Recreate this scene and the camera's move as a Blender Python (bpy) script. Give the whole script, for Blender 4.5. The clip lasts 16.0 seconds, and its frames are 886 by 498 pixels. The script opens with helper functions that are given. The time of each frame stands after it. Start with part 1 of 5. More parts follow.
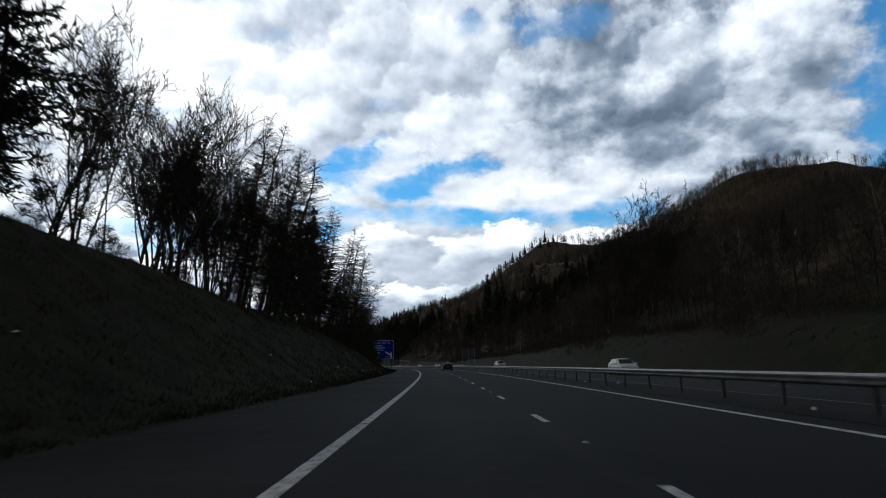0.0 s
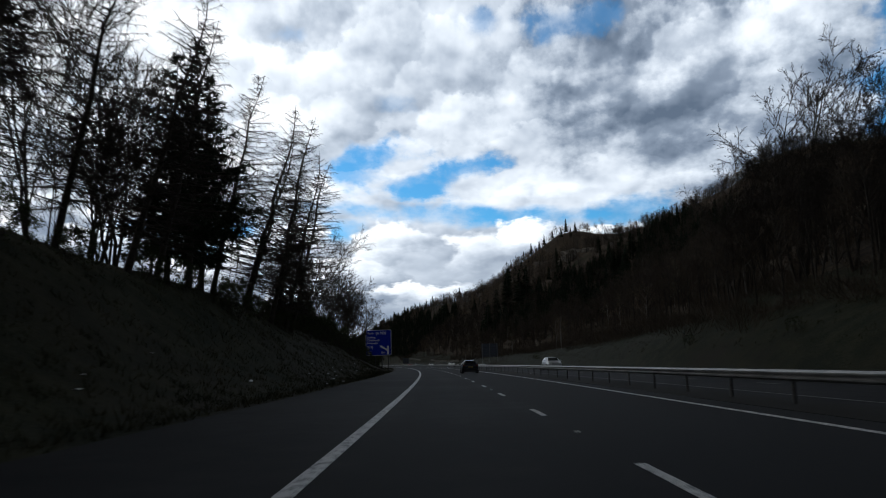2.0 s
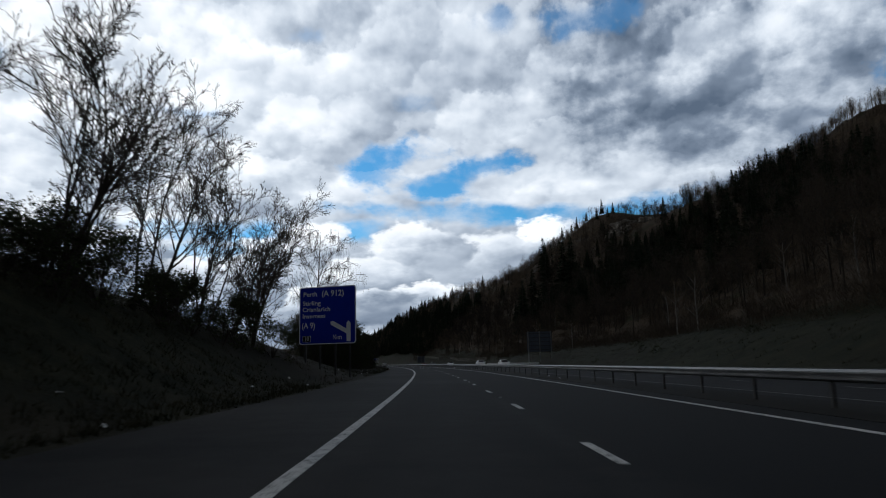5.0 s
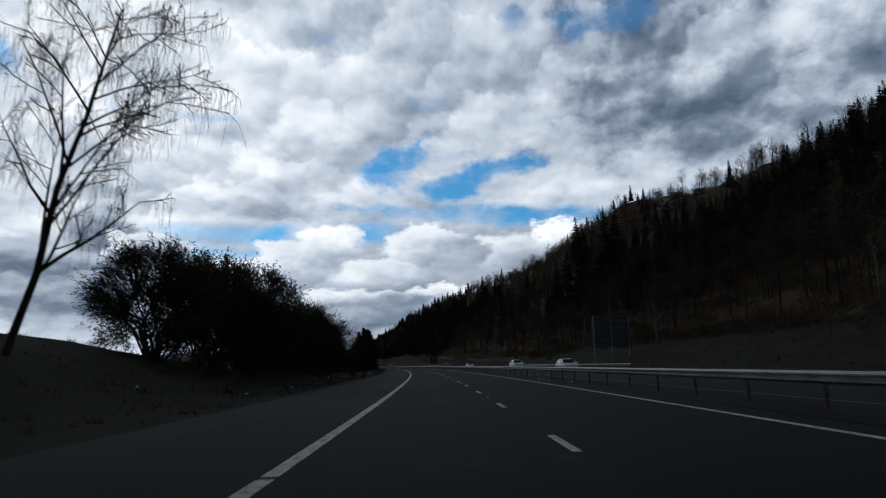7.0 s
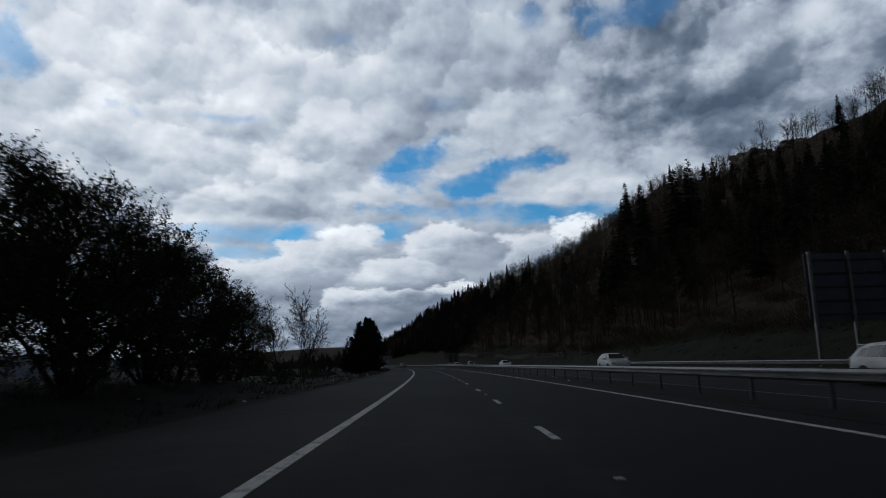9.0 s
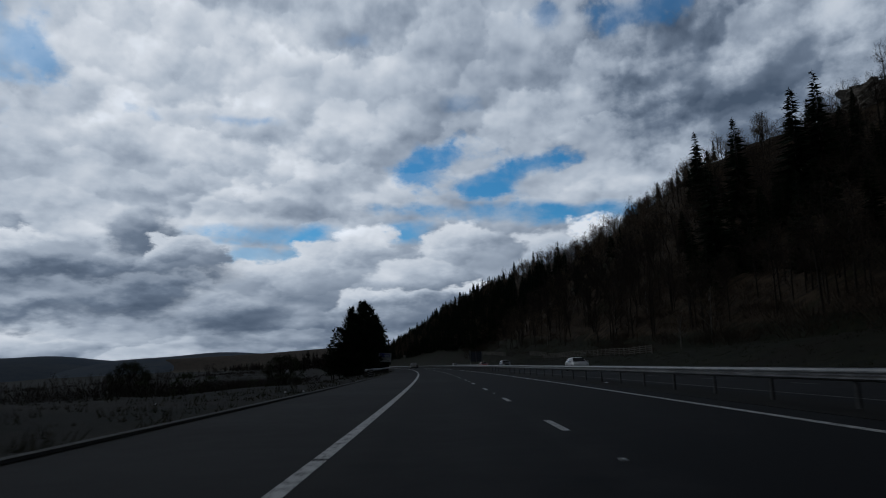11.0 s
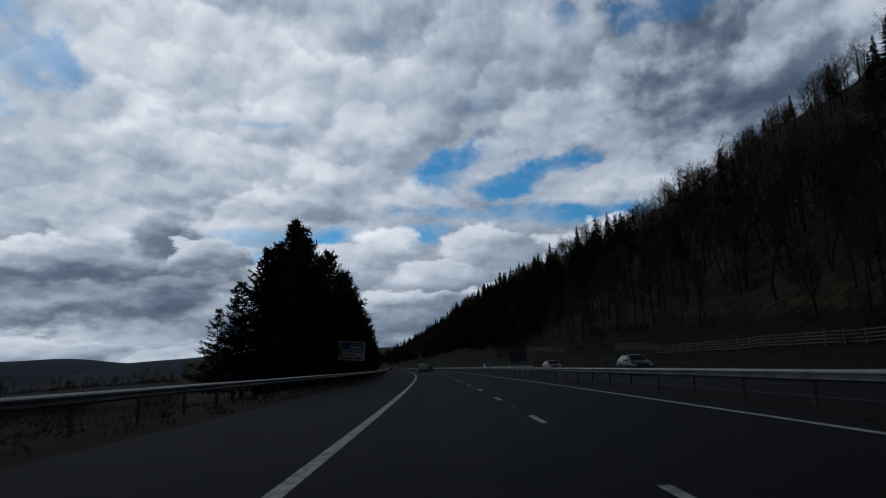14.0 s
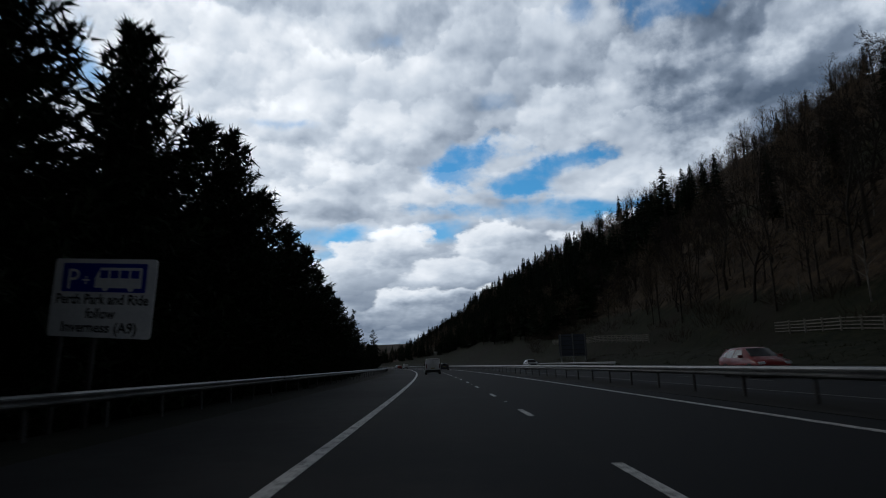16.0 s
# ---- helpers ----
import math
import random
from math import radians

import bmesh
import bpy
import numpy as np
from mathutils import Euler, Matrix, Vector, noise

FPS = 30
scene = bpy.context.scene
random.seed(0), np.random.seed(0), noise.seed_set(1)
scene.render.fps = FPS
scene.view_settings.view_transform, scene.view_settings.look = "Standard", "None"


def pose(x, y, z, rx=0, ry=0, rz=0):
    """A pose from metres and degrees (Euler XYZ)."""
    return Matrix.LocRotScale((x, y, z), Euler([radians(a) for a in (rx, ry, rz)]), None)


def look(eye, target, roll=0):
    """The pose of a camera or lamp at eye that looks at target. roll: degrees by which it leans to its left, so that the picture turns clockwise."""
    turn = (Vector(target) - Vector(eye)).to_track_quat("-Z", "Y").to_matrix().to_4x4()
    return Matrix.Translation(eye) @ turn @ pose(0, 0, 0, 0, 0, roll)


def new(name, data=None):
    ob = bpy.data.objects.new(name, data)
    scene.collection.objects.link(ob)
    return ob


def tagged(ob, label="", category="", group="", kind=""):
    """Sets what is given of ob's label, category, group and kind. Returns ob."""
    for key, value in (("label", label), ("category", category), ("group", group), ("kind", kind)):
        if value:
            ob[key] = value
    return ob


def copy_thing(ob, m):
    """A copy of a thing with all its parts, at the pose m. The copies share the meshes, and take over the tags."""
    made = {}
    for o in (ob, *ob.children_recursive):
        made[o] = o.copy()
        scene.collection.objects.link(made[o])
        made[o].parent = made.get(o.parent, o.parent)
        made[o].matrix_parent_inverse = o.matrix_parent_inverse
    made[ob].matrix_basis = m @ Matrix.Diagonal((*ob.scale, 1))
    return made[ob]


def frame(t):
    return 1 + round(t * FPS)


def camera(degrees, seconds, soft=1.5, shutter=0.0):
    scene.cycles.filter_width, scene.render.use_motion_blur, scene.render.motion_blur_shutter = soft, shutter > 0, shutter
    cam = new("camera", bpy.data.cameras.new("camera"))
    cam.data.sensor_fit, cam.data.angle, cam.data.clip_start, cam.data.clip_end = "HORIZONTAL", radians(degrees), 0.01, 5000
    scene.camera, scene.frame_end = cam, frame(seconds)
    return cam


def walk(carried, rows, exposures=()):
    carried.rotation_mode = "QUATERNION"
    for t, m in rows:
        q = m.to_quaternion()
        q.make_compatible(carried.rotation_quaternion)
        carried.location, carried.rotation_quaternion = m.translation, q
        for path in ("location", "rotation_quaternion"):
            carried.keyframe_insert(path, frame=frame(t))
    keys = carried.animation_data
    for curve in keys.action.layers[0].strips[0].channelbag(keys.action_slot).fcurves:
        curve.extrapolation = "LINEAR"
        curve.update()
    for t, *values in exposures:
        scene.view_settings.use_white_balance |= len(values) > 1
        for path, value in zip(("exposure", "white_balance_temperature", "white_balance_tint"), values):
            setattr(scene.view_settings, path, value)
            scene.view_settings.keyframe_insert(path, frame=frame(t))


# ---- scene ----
cam = camera(67.2, 16.0, soft=1.0, shutter=0.18)
EYE = 1.153


def view(x, y, yaw, pitch, roll):
    return pose(x, y, EYE) @ pose(0, 0, 0, 0, 0, yaw) @ pose(0, 0, 0, 90 + pitch) @ pose(0, 0, 0, 0, 0, roll)


PATH = [
    (0, 1.610, 0.000, -0.13, 9.84, -1.17), (0.5, 1.511, 13.187, 0.13, 9.85, -1.20), (1, 1.482, 26.374, 0.39, 9.97, -1.23),
    (1.5, 1.209, 39.560, 0.74, 9.88, -1.26), (2, 0.977, 52.746, 1.02, 9.75, -1.29), (2.5, 0.674, 65.930, 1.26, 9.96, -1.32),
    (3, 0.316, 79.114, 1.49, 9.83, -1.34), (3.5, -0.128, 92.295, 1.80, 9.84, -1.37), (4, -0.550, 105.477, 2.15, 9.81, -1.40),
    (4.6, -1.243, 121.290, 2.50, 9.74, -1.44), (5.2, -2.053, 137.097, 2.85, 9.68, -1.47), (5.9, -3.146, 155.531, 3.26, 9.60, -1.51),
    (6.5, -4.212, 171.324, 3.62, 9.54, -1.54), (7, -5.092, 184.487, 3.95, 9.85, -1.57), (7.5, -6.144, 197.636, 4.26, 9.89, -1.60),
    (8, -7.167, 210.790, 4.73, 9.80, -1.63), (8.5, -8.431, 223.921, 5.23, 9.72, -1.66), (9, -9.854, 237.037, 5.61, 9.76, -1.69),
    (9.5, -11.327, 250.146, 6.17, 9.73, -1.72), (10.2, -13.575, 268.476, 6.59, 9.77, -1.76), (10.9, -15.974, 286.786, 6.99, 9.81, -1.80),
    (11.5, -18.148, 302.463, 7.34, 9.84, -1.83), (12, -20.042, 315.515, 7.62, 9.86, -1.86), (12.5, -21.812, 328.584, 7.83, 9.92, -1.89),
    (13, -23.636, 341.647, 8.12, 10.01, -1.92), (13.5, -25.652, 354.681, 8.37, 9.84, -1.95), (14, -27.740, 367.703, 8.76, 10.00, -1.97),
    (14.5, -29.842, 380.724, 9.14, 9.90, -2.00), (15, -32.135, 393.713, 9.44, 9.78, -2.03), (15.5, -34.422, 406.702, 9.76, 9.83, -2.06),
    (16, -36.714, 419.691, 10.13, 9.83, -2.09)]
walk(cam, [(t, view(x, y, a, p, r)) for t, x, y, a, p, r in PATH], exposures=[(0, 0.5, 6500, 10), (4, 0.28, 6400, 10), (7, 0.0, 6280, 10), (9.5, -0.35, 6150, 10), (12, -0.55, 6050, 10), (14, -0.5, 6050, 10), (15, -0.34, 6200, 10), (15.5, -0.36, 6200, 10), (16, -0.1, 6250, 10)])


# ---------------------------------------------------------------- node helpers
class Graph:
    """A small writer of shader nodes."""

    def __init__(self, tree):
        self.t = tree
        tree.nodes.clear()

    def node(self, kind, **given):
        n = self.t.nodes.new(kind)
        for k, v in given.items():
            self.put(n.inputs[k if k in n.inputs else k.replace("_", " ")], v)
        return n

    def put(self, socket, v):
        if isinstance(v, bpy.types.NodeSocket):
            self.t.links.new(v, socket)
        else:
            socket.default_value = v

    def math(self, op, a, b=0.0, c=0.0, clamp=False):
        n = self.t.nodes.new("ShaderNodeMath")
        n.operation, n.use_clamp = op, clamp
        for i, v in enumerate((a, b, c)):
            self.put(n.inputs[i], v)
        return n.outputs[0]

    def step(self, v, lo, hi, a=0.0, b=1.0):
        n = self.t.nodes.new("ShaderNodeMapRange")
        n.interpolation_type = "SMOOTHSTEP"
        for i, x in enumerate((v, lo, hi, a, b)):
            self.put(n.inputs[i], x)
        return n.outputs[0]

    def mix(self, f, a, b, how="MIX"):
        n = self.t.nodes.new("ShaderNodeMix")
        n.data_type, n.blend_type = "RGBA", how
        self.put(n.inputs[0], f)
        for i, v in ((6, a), (7, b)):
            self.put(n.inputs[i], (*v, 1) if isinstance(v, tuple) and len(v) == 3 else v)
        return n.outputs[2]

    def noise(self, vec, scale, detail=4, rough=0.55, lac=2.0, dist=0.0):
        n = self.node("ShaderNodeTexNoise", Scale=scale, Detail=detail, Roughness=rough, Lacunarity=lac, Distortion=dist)
        if vec is not None:
            self.put(n.inputs["Vector"], vec)
        return n.outputs[0]


# ---------------------------------------------------------------- sky and sun
SUN_AZ, SUN_EL = radians(-62), radians(40)
world = bpy.data.worlds.new("sky")
scene.world = world
world.use_nodes = True
g = Graph(world.node_tree)
way = g.node("ShaderNodeTexCoord").outputs["Generated"]
sep = g.node("ShaderNodeSeparateXYZ", Vector=way)
az = g.math("ARCTAN2", sep.outputs[0], sep.outputs[1])
el = g.math("ARCSINE", sep.outputs[2])
near = g.math("ADD", el, 0.25)
flat = g.node("ShaderNodeCombineXYZ", X=g.math("MULTIPLY", az, 1.75), Y=g.math("MULTIPLY", g.math("LOGARITHM", near, math.e), 1.35), Z=0.0).outputs[0]


def offset(dx, dy, dz):
    n = g.t.nodes.new("ShaderNodeVectorMath")
    n.operation = "ADD"
    g.put(n.inputs[0], flat)
    n.inputs[1].default_value = (dx, dy, dz)
    return n.outputs[0]


# clouds are lit on the side towards the sun: density here less density a little sunwards
m0, m1 = g.noise(flat, 4.0, 3, 0.45), g.noise(offset(-0.020, 0.055, 0), 4.0, 3, 0.45)
s0, s1 = g.noise(offset(3, 5, 2), 8.5, 3, 0.48), g.noise(offset(2.992, 5.026, 2), 8.5, 3, 0.48)
e0 = g.noise(offset(4, 2, 1), 8.0, 6, 0.55)
big0 = g.noise(offset(2, 7, 5), 2.1, 3, 0.45)
n3 = g.noise(offset(9, 1, 3), 1.4, 3, 0.5)
wob = g.math("ADD", g.math("MULTIPLY", g.math("SUBTRACT", big0, 0.5), 0.5), g.math("MULTIPLY", g.math("SUBTRACT", e0, 0.5), 1.0))


def puffs(scale, seed, tear, dark, light):
    """Rounded heads of cloud: each one light above and greyer below, with torn edges."""
    push = g.t.nodes.new("ShaderNodeVectorMath")
    push.operation = "MULTIPLY_ADD"
    g.put(push.inputs[0], g.node("ShaderNodeTexNoise", Vector=offset(seed, 1, 7), Scale=scale * 1.6, Detail=4.0, Roughness=0.55).outputs["Color"])
    push.inputs[1].default_value = (tear / scale, tear / scale, 0.0)
    g.put(push.inputs[2], offset(seed, seed, 0))
    cells = g.t.nodes.new("ShaderNodeTexVoronoi")
    cells.feature, cells.voronoi_dimensions = "SMOOTH_F1", "2D"
    g.put(cells.inputs["Vector"], push.outputs[0])
    cells.inputs["Scale"].default_value, cells.inputs["Smoothness"].default_value = scale, 0.42
    here, middle = g.node("ShaderNodeSeparateXYZ", Vector=push.outputs[0]), g.node("ShaderNodeSeparateXYZ", Vector=cells.outputs["Position"])
    over = g.math("SUBTRACT", g.math("SUBTRACT", here.outputs[1], middle.outputs[1]), g.math("MULTIPLY", g.math("SUBTRACT", here.outputs[0], middle.outputs[0]), 0.35))
    return g.step(g.math("MULTIPLY", over, scale), -0.55, 0.6, dark, light)


relief = g.math("ADD", g.math("ADD", g.math("MULTIPLY", g.math("SUBTRACT", m0, m1), 0.75), g.math("MULTIPLY", g.math("SUBTRACT", s0, s1), 0.55)), g.math("MULTIPLY", g.math("ADD", puffs(4.0, 2.3, 1.15, -0.15, 0.15), puffs(9.0, 5.1, 1.0, -0.08, 0.08)), g.step(n3, 0.32, 0.62, 0.45, 1.15)))


def spot(a, e, wa, we, amount, slant=0.0, soft=0.5, rag=4.2):
    """How much of an oval in azimuth and elevation lies here, ragged at its rim."""
    da = g.math("SUBTRACT", az, a)
    de = g.math("SUBTRACT", g.math("SUBTRACT", el, e), g.math("MULTIPLY", da, slant))
    d = g.math("SQRT", g.math("ADD", g.math("POWER", g.math("DIVIDE", da, wa), 2.0), g.math("POWER", g.math("DIVIDE", de, we), 2.0)))
    return g.math("MULTIPLY", g.step(g.math("ADD", d, g.math("MULTIPLY", wob, rag)), 0.80 + soft, 0.80 - soft), amount)


def most(*v):
    out = v[0]
    for x in v[1:]:
        out = g.math("MAXIMUM", out, x)
    return out


holes = most(spot(-0.132, 0.305, 0.060, 0.020, 1.0), spot(-0.130, 0.278, 0.05, 0.014, 0.9), spot(-0.06, 0.267, 0.075, 0.022, 1.0), spot(0.018, 0.286, 0.07, 0.018, 1.0, 0.15),
             spot(0.04, 0.219, 0.24, 0.016, 1.0, -0.04, 0.5, 2.2), spot(-0.175, 0.202, 0.05, 0.017, 0.9, 0, 0.5, 2.2), spot(-0.375, 0.194, 0.12, 0.015, 0.95, 0, 0.5, 2.2), spot(-0.40, 0.163, 0.05, 0.012, 0.5),
             spot(0.19, 0.488, 0.06, 0.022, 0.7), spot(0.05, 0.495, 0.04, 0.018, 0.6), spot(-0.435, 0.356, 0.10, 0.010, 0.55), spot(-0.257, 0.474, 0.03, 0.012, 0.4), spot(-0.09, 0.388, 0.03, 0.012, 0.3),
             spot(0.64, 0.36, 0.06, 0.16, 1.0, 1.4), spot(0.27, 0.215, 0.06, 0.03, 0.9), spot(-0.74, 0.41, 0.06, 0.06, 0.6), spot(-0.80, 0.47, 0.12, 0.05, 0.8), spot(-0.92, 0.22, 0.06, 0.04, 0.8),
             spot(1.3, 0.45, 0.3, 0.12, 0.8), spot(-1.6, 0.5, 0.3, 0.1, 0.7), spot(2.6, 0.5, 0.4, 0.1, 0.7))
sky = g.node("ShaderNodeTexSky")
sky.sky_type, sky.sun_disc = "NISHITA", False
sky.sun_elevation, sky.sun_rotation = SUN_EL, SUN_AZ
sky.air_density, sky.dust_density, sky.ozone_density = 1.0, 0.4, 3.0
blue = g.mix(1.0, sky.outputs[0], (0.030, 0.085, 0.106), "MULTIPLY")
body = g.math("ADD", g.math("MULTIPLY", g.math("SUBTRACT", big0, 0.5), 0.65), g.math("ADD", g.math("MULTIPLY", g.math("SUBTRACT", e0, 0.5), 0.16), g.math("MULTIPLY", g.math("SUBTRACT", n3, 0.5), 0.25)))
grey = most(spot(0.42, 0.37, 0.26, 0.11, 0.40, 0, 0.8), spot(-0.15, 0.09, 0.40, 0.04, 0.22, 0, 0.8), spot(-0.25, 0.405, 0.30, 0.035, 0.12), spot(0.5, 0.52, 0.3, 0.1, 0.4), spot(-0.42, 0.235, 0.18, 0.018, 0.26), spot(0.34, 0.44, 0.2, 0.06, 0.36, 0, 0.8), spot(-0.45, 0.08, 0.4, 0.05, 0.2, 0, 0.8))
white = most(spot(-0.55, 0.40, 0.35, 0.25, 0.26, 0, 0.85), spot(0.08, 0.25, 0.2, 0.015, 0.16), spot(-0.17, 0.41, 0.12, 0.05, 0.16, 0, 0.8), spot(-0.65, 0.05, 0.2, 0.014, 0.25), spot(-0.62, 0.26, 0.2, 0.03, 0.14))
level = g.math("ADD", g.math("ADD", g.math("ADD", relief, body), 0.63), g.math("SUBTRACT", white, grey))


def tones(v):
    """Colour of cloud by how brightly it is lit."""
    r = g.node("ShaderNodeValToRGB", Fac=g.math("MULTIPLY", v, 0.7))
    e = r.color_ramp.elements
    e[0].position, e[0].color, e[1].position, e[1].color = 0.0, (0.09, 0.125, 0.18, 1), 1.0, (1.45, 1.48, 1.52, 1)
    for place, c in ((0.175, (0.205, 0.255, 0.33, 1)), (0.35, (0.42, 0.48, 0.56, 1)), (0.504, (0.63, 0.69, 0.76, 1)), (0.70, (0.92, 0.95, 0.98, 1))):
        e.new(place).color = c
    return r.outputs[0]


paint = g.mix(g.math("MULTIPLY", holes, g.step(e0, 0.35, 0.62, 0.98, 0.55)), tones(level), blue)
curl = g.node("ShaderNodeTexNoise", Vector=offset(6, 3, 4), Scale=9.0, Detail=5.0, Roughness=0.55).outputs["Color"]
curl = g.node("ShaderNodeSeparateColor", Color=curl)
az_w = g.math("ADD", az, g.math("MULTIPLY", g.math("SUBTRACT", curl.outputs[0], 0.5), 0.11))
el_w = g.math("ADD", el, g.math("MULTIPLY", g.math("SUBTRACT", curl.outputs[1], 0.5), 0.075))


def lobe(under, a, e, wa, we, bright, dim, rim=0.10):
    """One heaped head of cumulus: bright towards the sun, greyer away from it, with a soft base."""
    da = g.math("DIVIDE", g.math("SUBTRACT", az_w, a), wa)
    de = g.math("DIVIDE", g.math("SUBTRACT", el_w, e), we)
    d = g.math("SQRT", g.math("ADD", g.math("POWER", da, 2.0), g.math("POWER", de, 2.0)))
    cover = g.math("MULTIPLY", g.step(d, 1.0 + rim, 1.0 - rim), g.step(de, -1.0, -0.1))
    sunwards = g.math("SUBTRACT", g.math("MULTIPLY", de, 0.75), g.math("MULTIPLY", da, 0.30))
    tone = g.math("ADD", g.step(sunwards, -0.2, 0.85, dim - 0.18, bright + 0.12), g.math("MULTIPLY", relief, 0.6))
    return g.mix(cover, under, tones(tone))


for head in ((0.115, 0.163, 0.060, 0.048, 1.0, 0.66), (0.27, 0.15, 0.12, 0.04, 0.8, 0.6), (0.02, 0.138, 0.11, 0.056, 0.84, 0.58), (-0.37, 0.115, 0.12, 0.045, 0.80, 0.52), (-0.305, 0.132, 0.07, 0.05, 0.88, 0.6),
             (-0.228, 0.148, 0.068, 0.055, 0.96, 0.60), (-0.085, 0.158, 0.078, 0.056, 0.95, 0.56), (-0.155, 0.11, 0.10, 0.05, 0.74, 0.46), (-0.05, 0.088, 0.09, 0.036, 0.86, 0.48), (-0.20, 0.080, 0.10, 0.034, 0.84, 0.46),
             (-0.76, 0.165, 0.08, 0.055, 0.80, 0.45), (-0.555, 0.185, 0.045, 0.055, 0.60, 0.36, 0.3), (-0.69, 0.145, 0.085, 0.042, 0.92, 0.42), (-0.59, 0.140, 0.15, 0.028, 0.50, 0.30, 0.35), (-0.50, 0.155, 0.06, 0.032, 0.78, 0.45),
             (-0.55, 0.100, 0.10, 0.030, 0.40, 0.26, 0.35), (-0.43, 0.078, 0.08, 0.036, 0.56, 0.36, 0.3), (-0.70, 0.082, 0.07, 0.022, 0.52, 0.36, 0.4)):
    paint = lobe(paint, *head)
# the unseen sky overhead and behind is dimmed to keep the ground dark
unseen_dim = g.math("MULTIPLY", g.step(el, 0.54, 0.86, 1.0, 0.08), g.step(g.math("ABSOLUTE", az), 0.95, 1.7, 1.0, 0.28))
bg = g.node("ShaderNodeBackground", Color=paint, Strength=unseen_dim)
g.t.links.new(bg.outputs[0], g.node("ShaderNodeOutputWorld").inputs[0])

lamp = bpy.data.lights.new("sun", "SUN")
lamp.energy, lamp.angle, lamp.color = 0.2, radians(2.5), (1.0, 0.93, 0.82)
sun = new("sun", lamp)
sun_from = Vector((math.sin(SUN_AZ) * math.cos(SUN_EL), math.cos(SUN_AZ) * math.cos(SUN_EL), math.sin(SUN_EL)))
sun.matrix_world = look(sun_from * 300, (0, 0, 0))


# ---------------------------------------------------------------- materials
def material(name, build):
    m = bpy.data.materials.new(name)
    m.use_nodes = True
    k = Graph(m.node_tree)
    shader = k.node("ShaderNodeBsdfPrincipled")
    build(k, shader)
    k.t.links.new(shader.outputs[0], k.node("ShaderNodeOutputMaterial").inputs[0])
    return m


def where(k):
    return k.node("ShaderNodeTexCoord").outputs["Object"]


def spotted(name, a, b, scale, rough=0.85, fine=8.0, bump=0.0, metal=0.0, vary=0.0, gloss=0.5):
    """Two colours that mingle at a coarse and a fine scale; vary: how far single objects differ."""
    def build(k, sh):
        v = where(k)
        f = k.math("ADD", k.math("MULTIPLY", k.noise(v, scale, 5), 0.6), k.math("MULTIPLY", k.noise(v, scale * fine, 3), 0.4))
        c = k.mix(k.step(f, 0.36, 0.64), a, b)
        if vary:
            r = k.node("ShaderNodeObjectInfo").outputs["Random"]
            c = k.mix(1.0, c, k.node("ShaderNodeCombineColor", Red=k.math("ADD", 1 - vary / 2, k.math("MULTIPLY", r, vary)), Green=k.math("ADD", 1 - vary / 2, k.math("MULTIPLY", r, vary)), Blue=k.math("ADD", 1 - vary / 2, k.math("MULTIPLY", r, vary))).outputs[0], "MULTIPLY")
        k.put(sh.inputs["Base Color"], c)
        k.put(sh.inputs["Roughness"], k.step(f, 0.3, 0.7, rough - 0.08, min(1.0, rough + 0.08)))
        k.put(sh.inputs["Metallic"], metal)
        k.put(sh.inputs["Specular IOR Level"], gloss)
        if bump:
            k.put(sh.inputs["Normal"], k.node("ShaderNodeBump", Strength=bump, Distance=0.02, Height=f).outputs[0])
    return material(name, build)


def asphalt_build(k, sh):
    v = where(k)
    coarse, mid, fine = k.noise(v, 0.09, 4), k.noise(v, 1.3, 4), k.noise(v, 90.0, 2)
    f = k.math("ADD", k.math("MULTIPLY", coarse, 0.55), k.math("ADD", k.math("MULTIPLY", mid, 0.25), k.math("MULTIPLY", fine, 0.2)))
    lane = k.node("ShaderNodeAttribute")
    lane.attribute_name = "track_tone"
    f = k.math("SUBTRACT", f, k.math("MULTIPLY", lane.outputs["Fac"], 0.095))
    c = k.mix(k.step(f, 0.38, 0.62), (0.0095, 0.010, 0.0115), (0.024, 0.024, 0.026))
    k.put(sh.inputs["Base Color"], c)
    k.put(sh.inputs["Roughness"], 0.82)
    k.put(sh.inputs["Specular IOR Level"], 0.06)
    k.put(sh.inputs["Normal"], k.node("ShaderNodeBump", Strength=0.35, Distance=0.006, Height=fine).outputs[0])


ASPHALT = material("asphalt", asphalt_build)


def line_build(k, sh):
    v = where(k)
    wear = k.math("ADD", k.math("MULTIPLY", k.noise(v, 5.0, 5, 0.7), 0.6), k.math("MULTIPLY", k.noise(v, 38.0, 3, 0.7), 0.4))
    k.put(sh.inputs["Base Color"], k.mix(k.step(wear, 0.42, 0.52), (0.09, 0.09, 0.09), (0.52, 0.52, 0.51)))
    k.put(sh.inputs["Roughness"], 0.7)


LINE = material("road_paint", line_build)


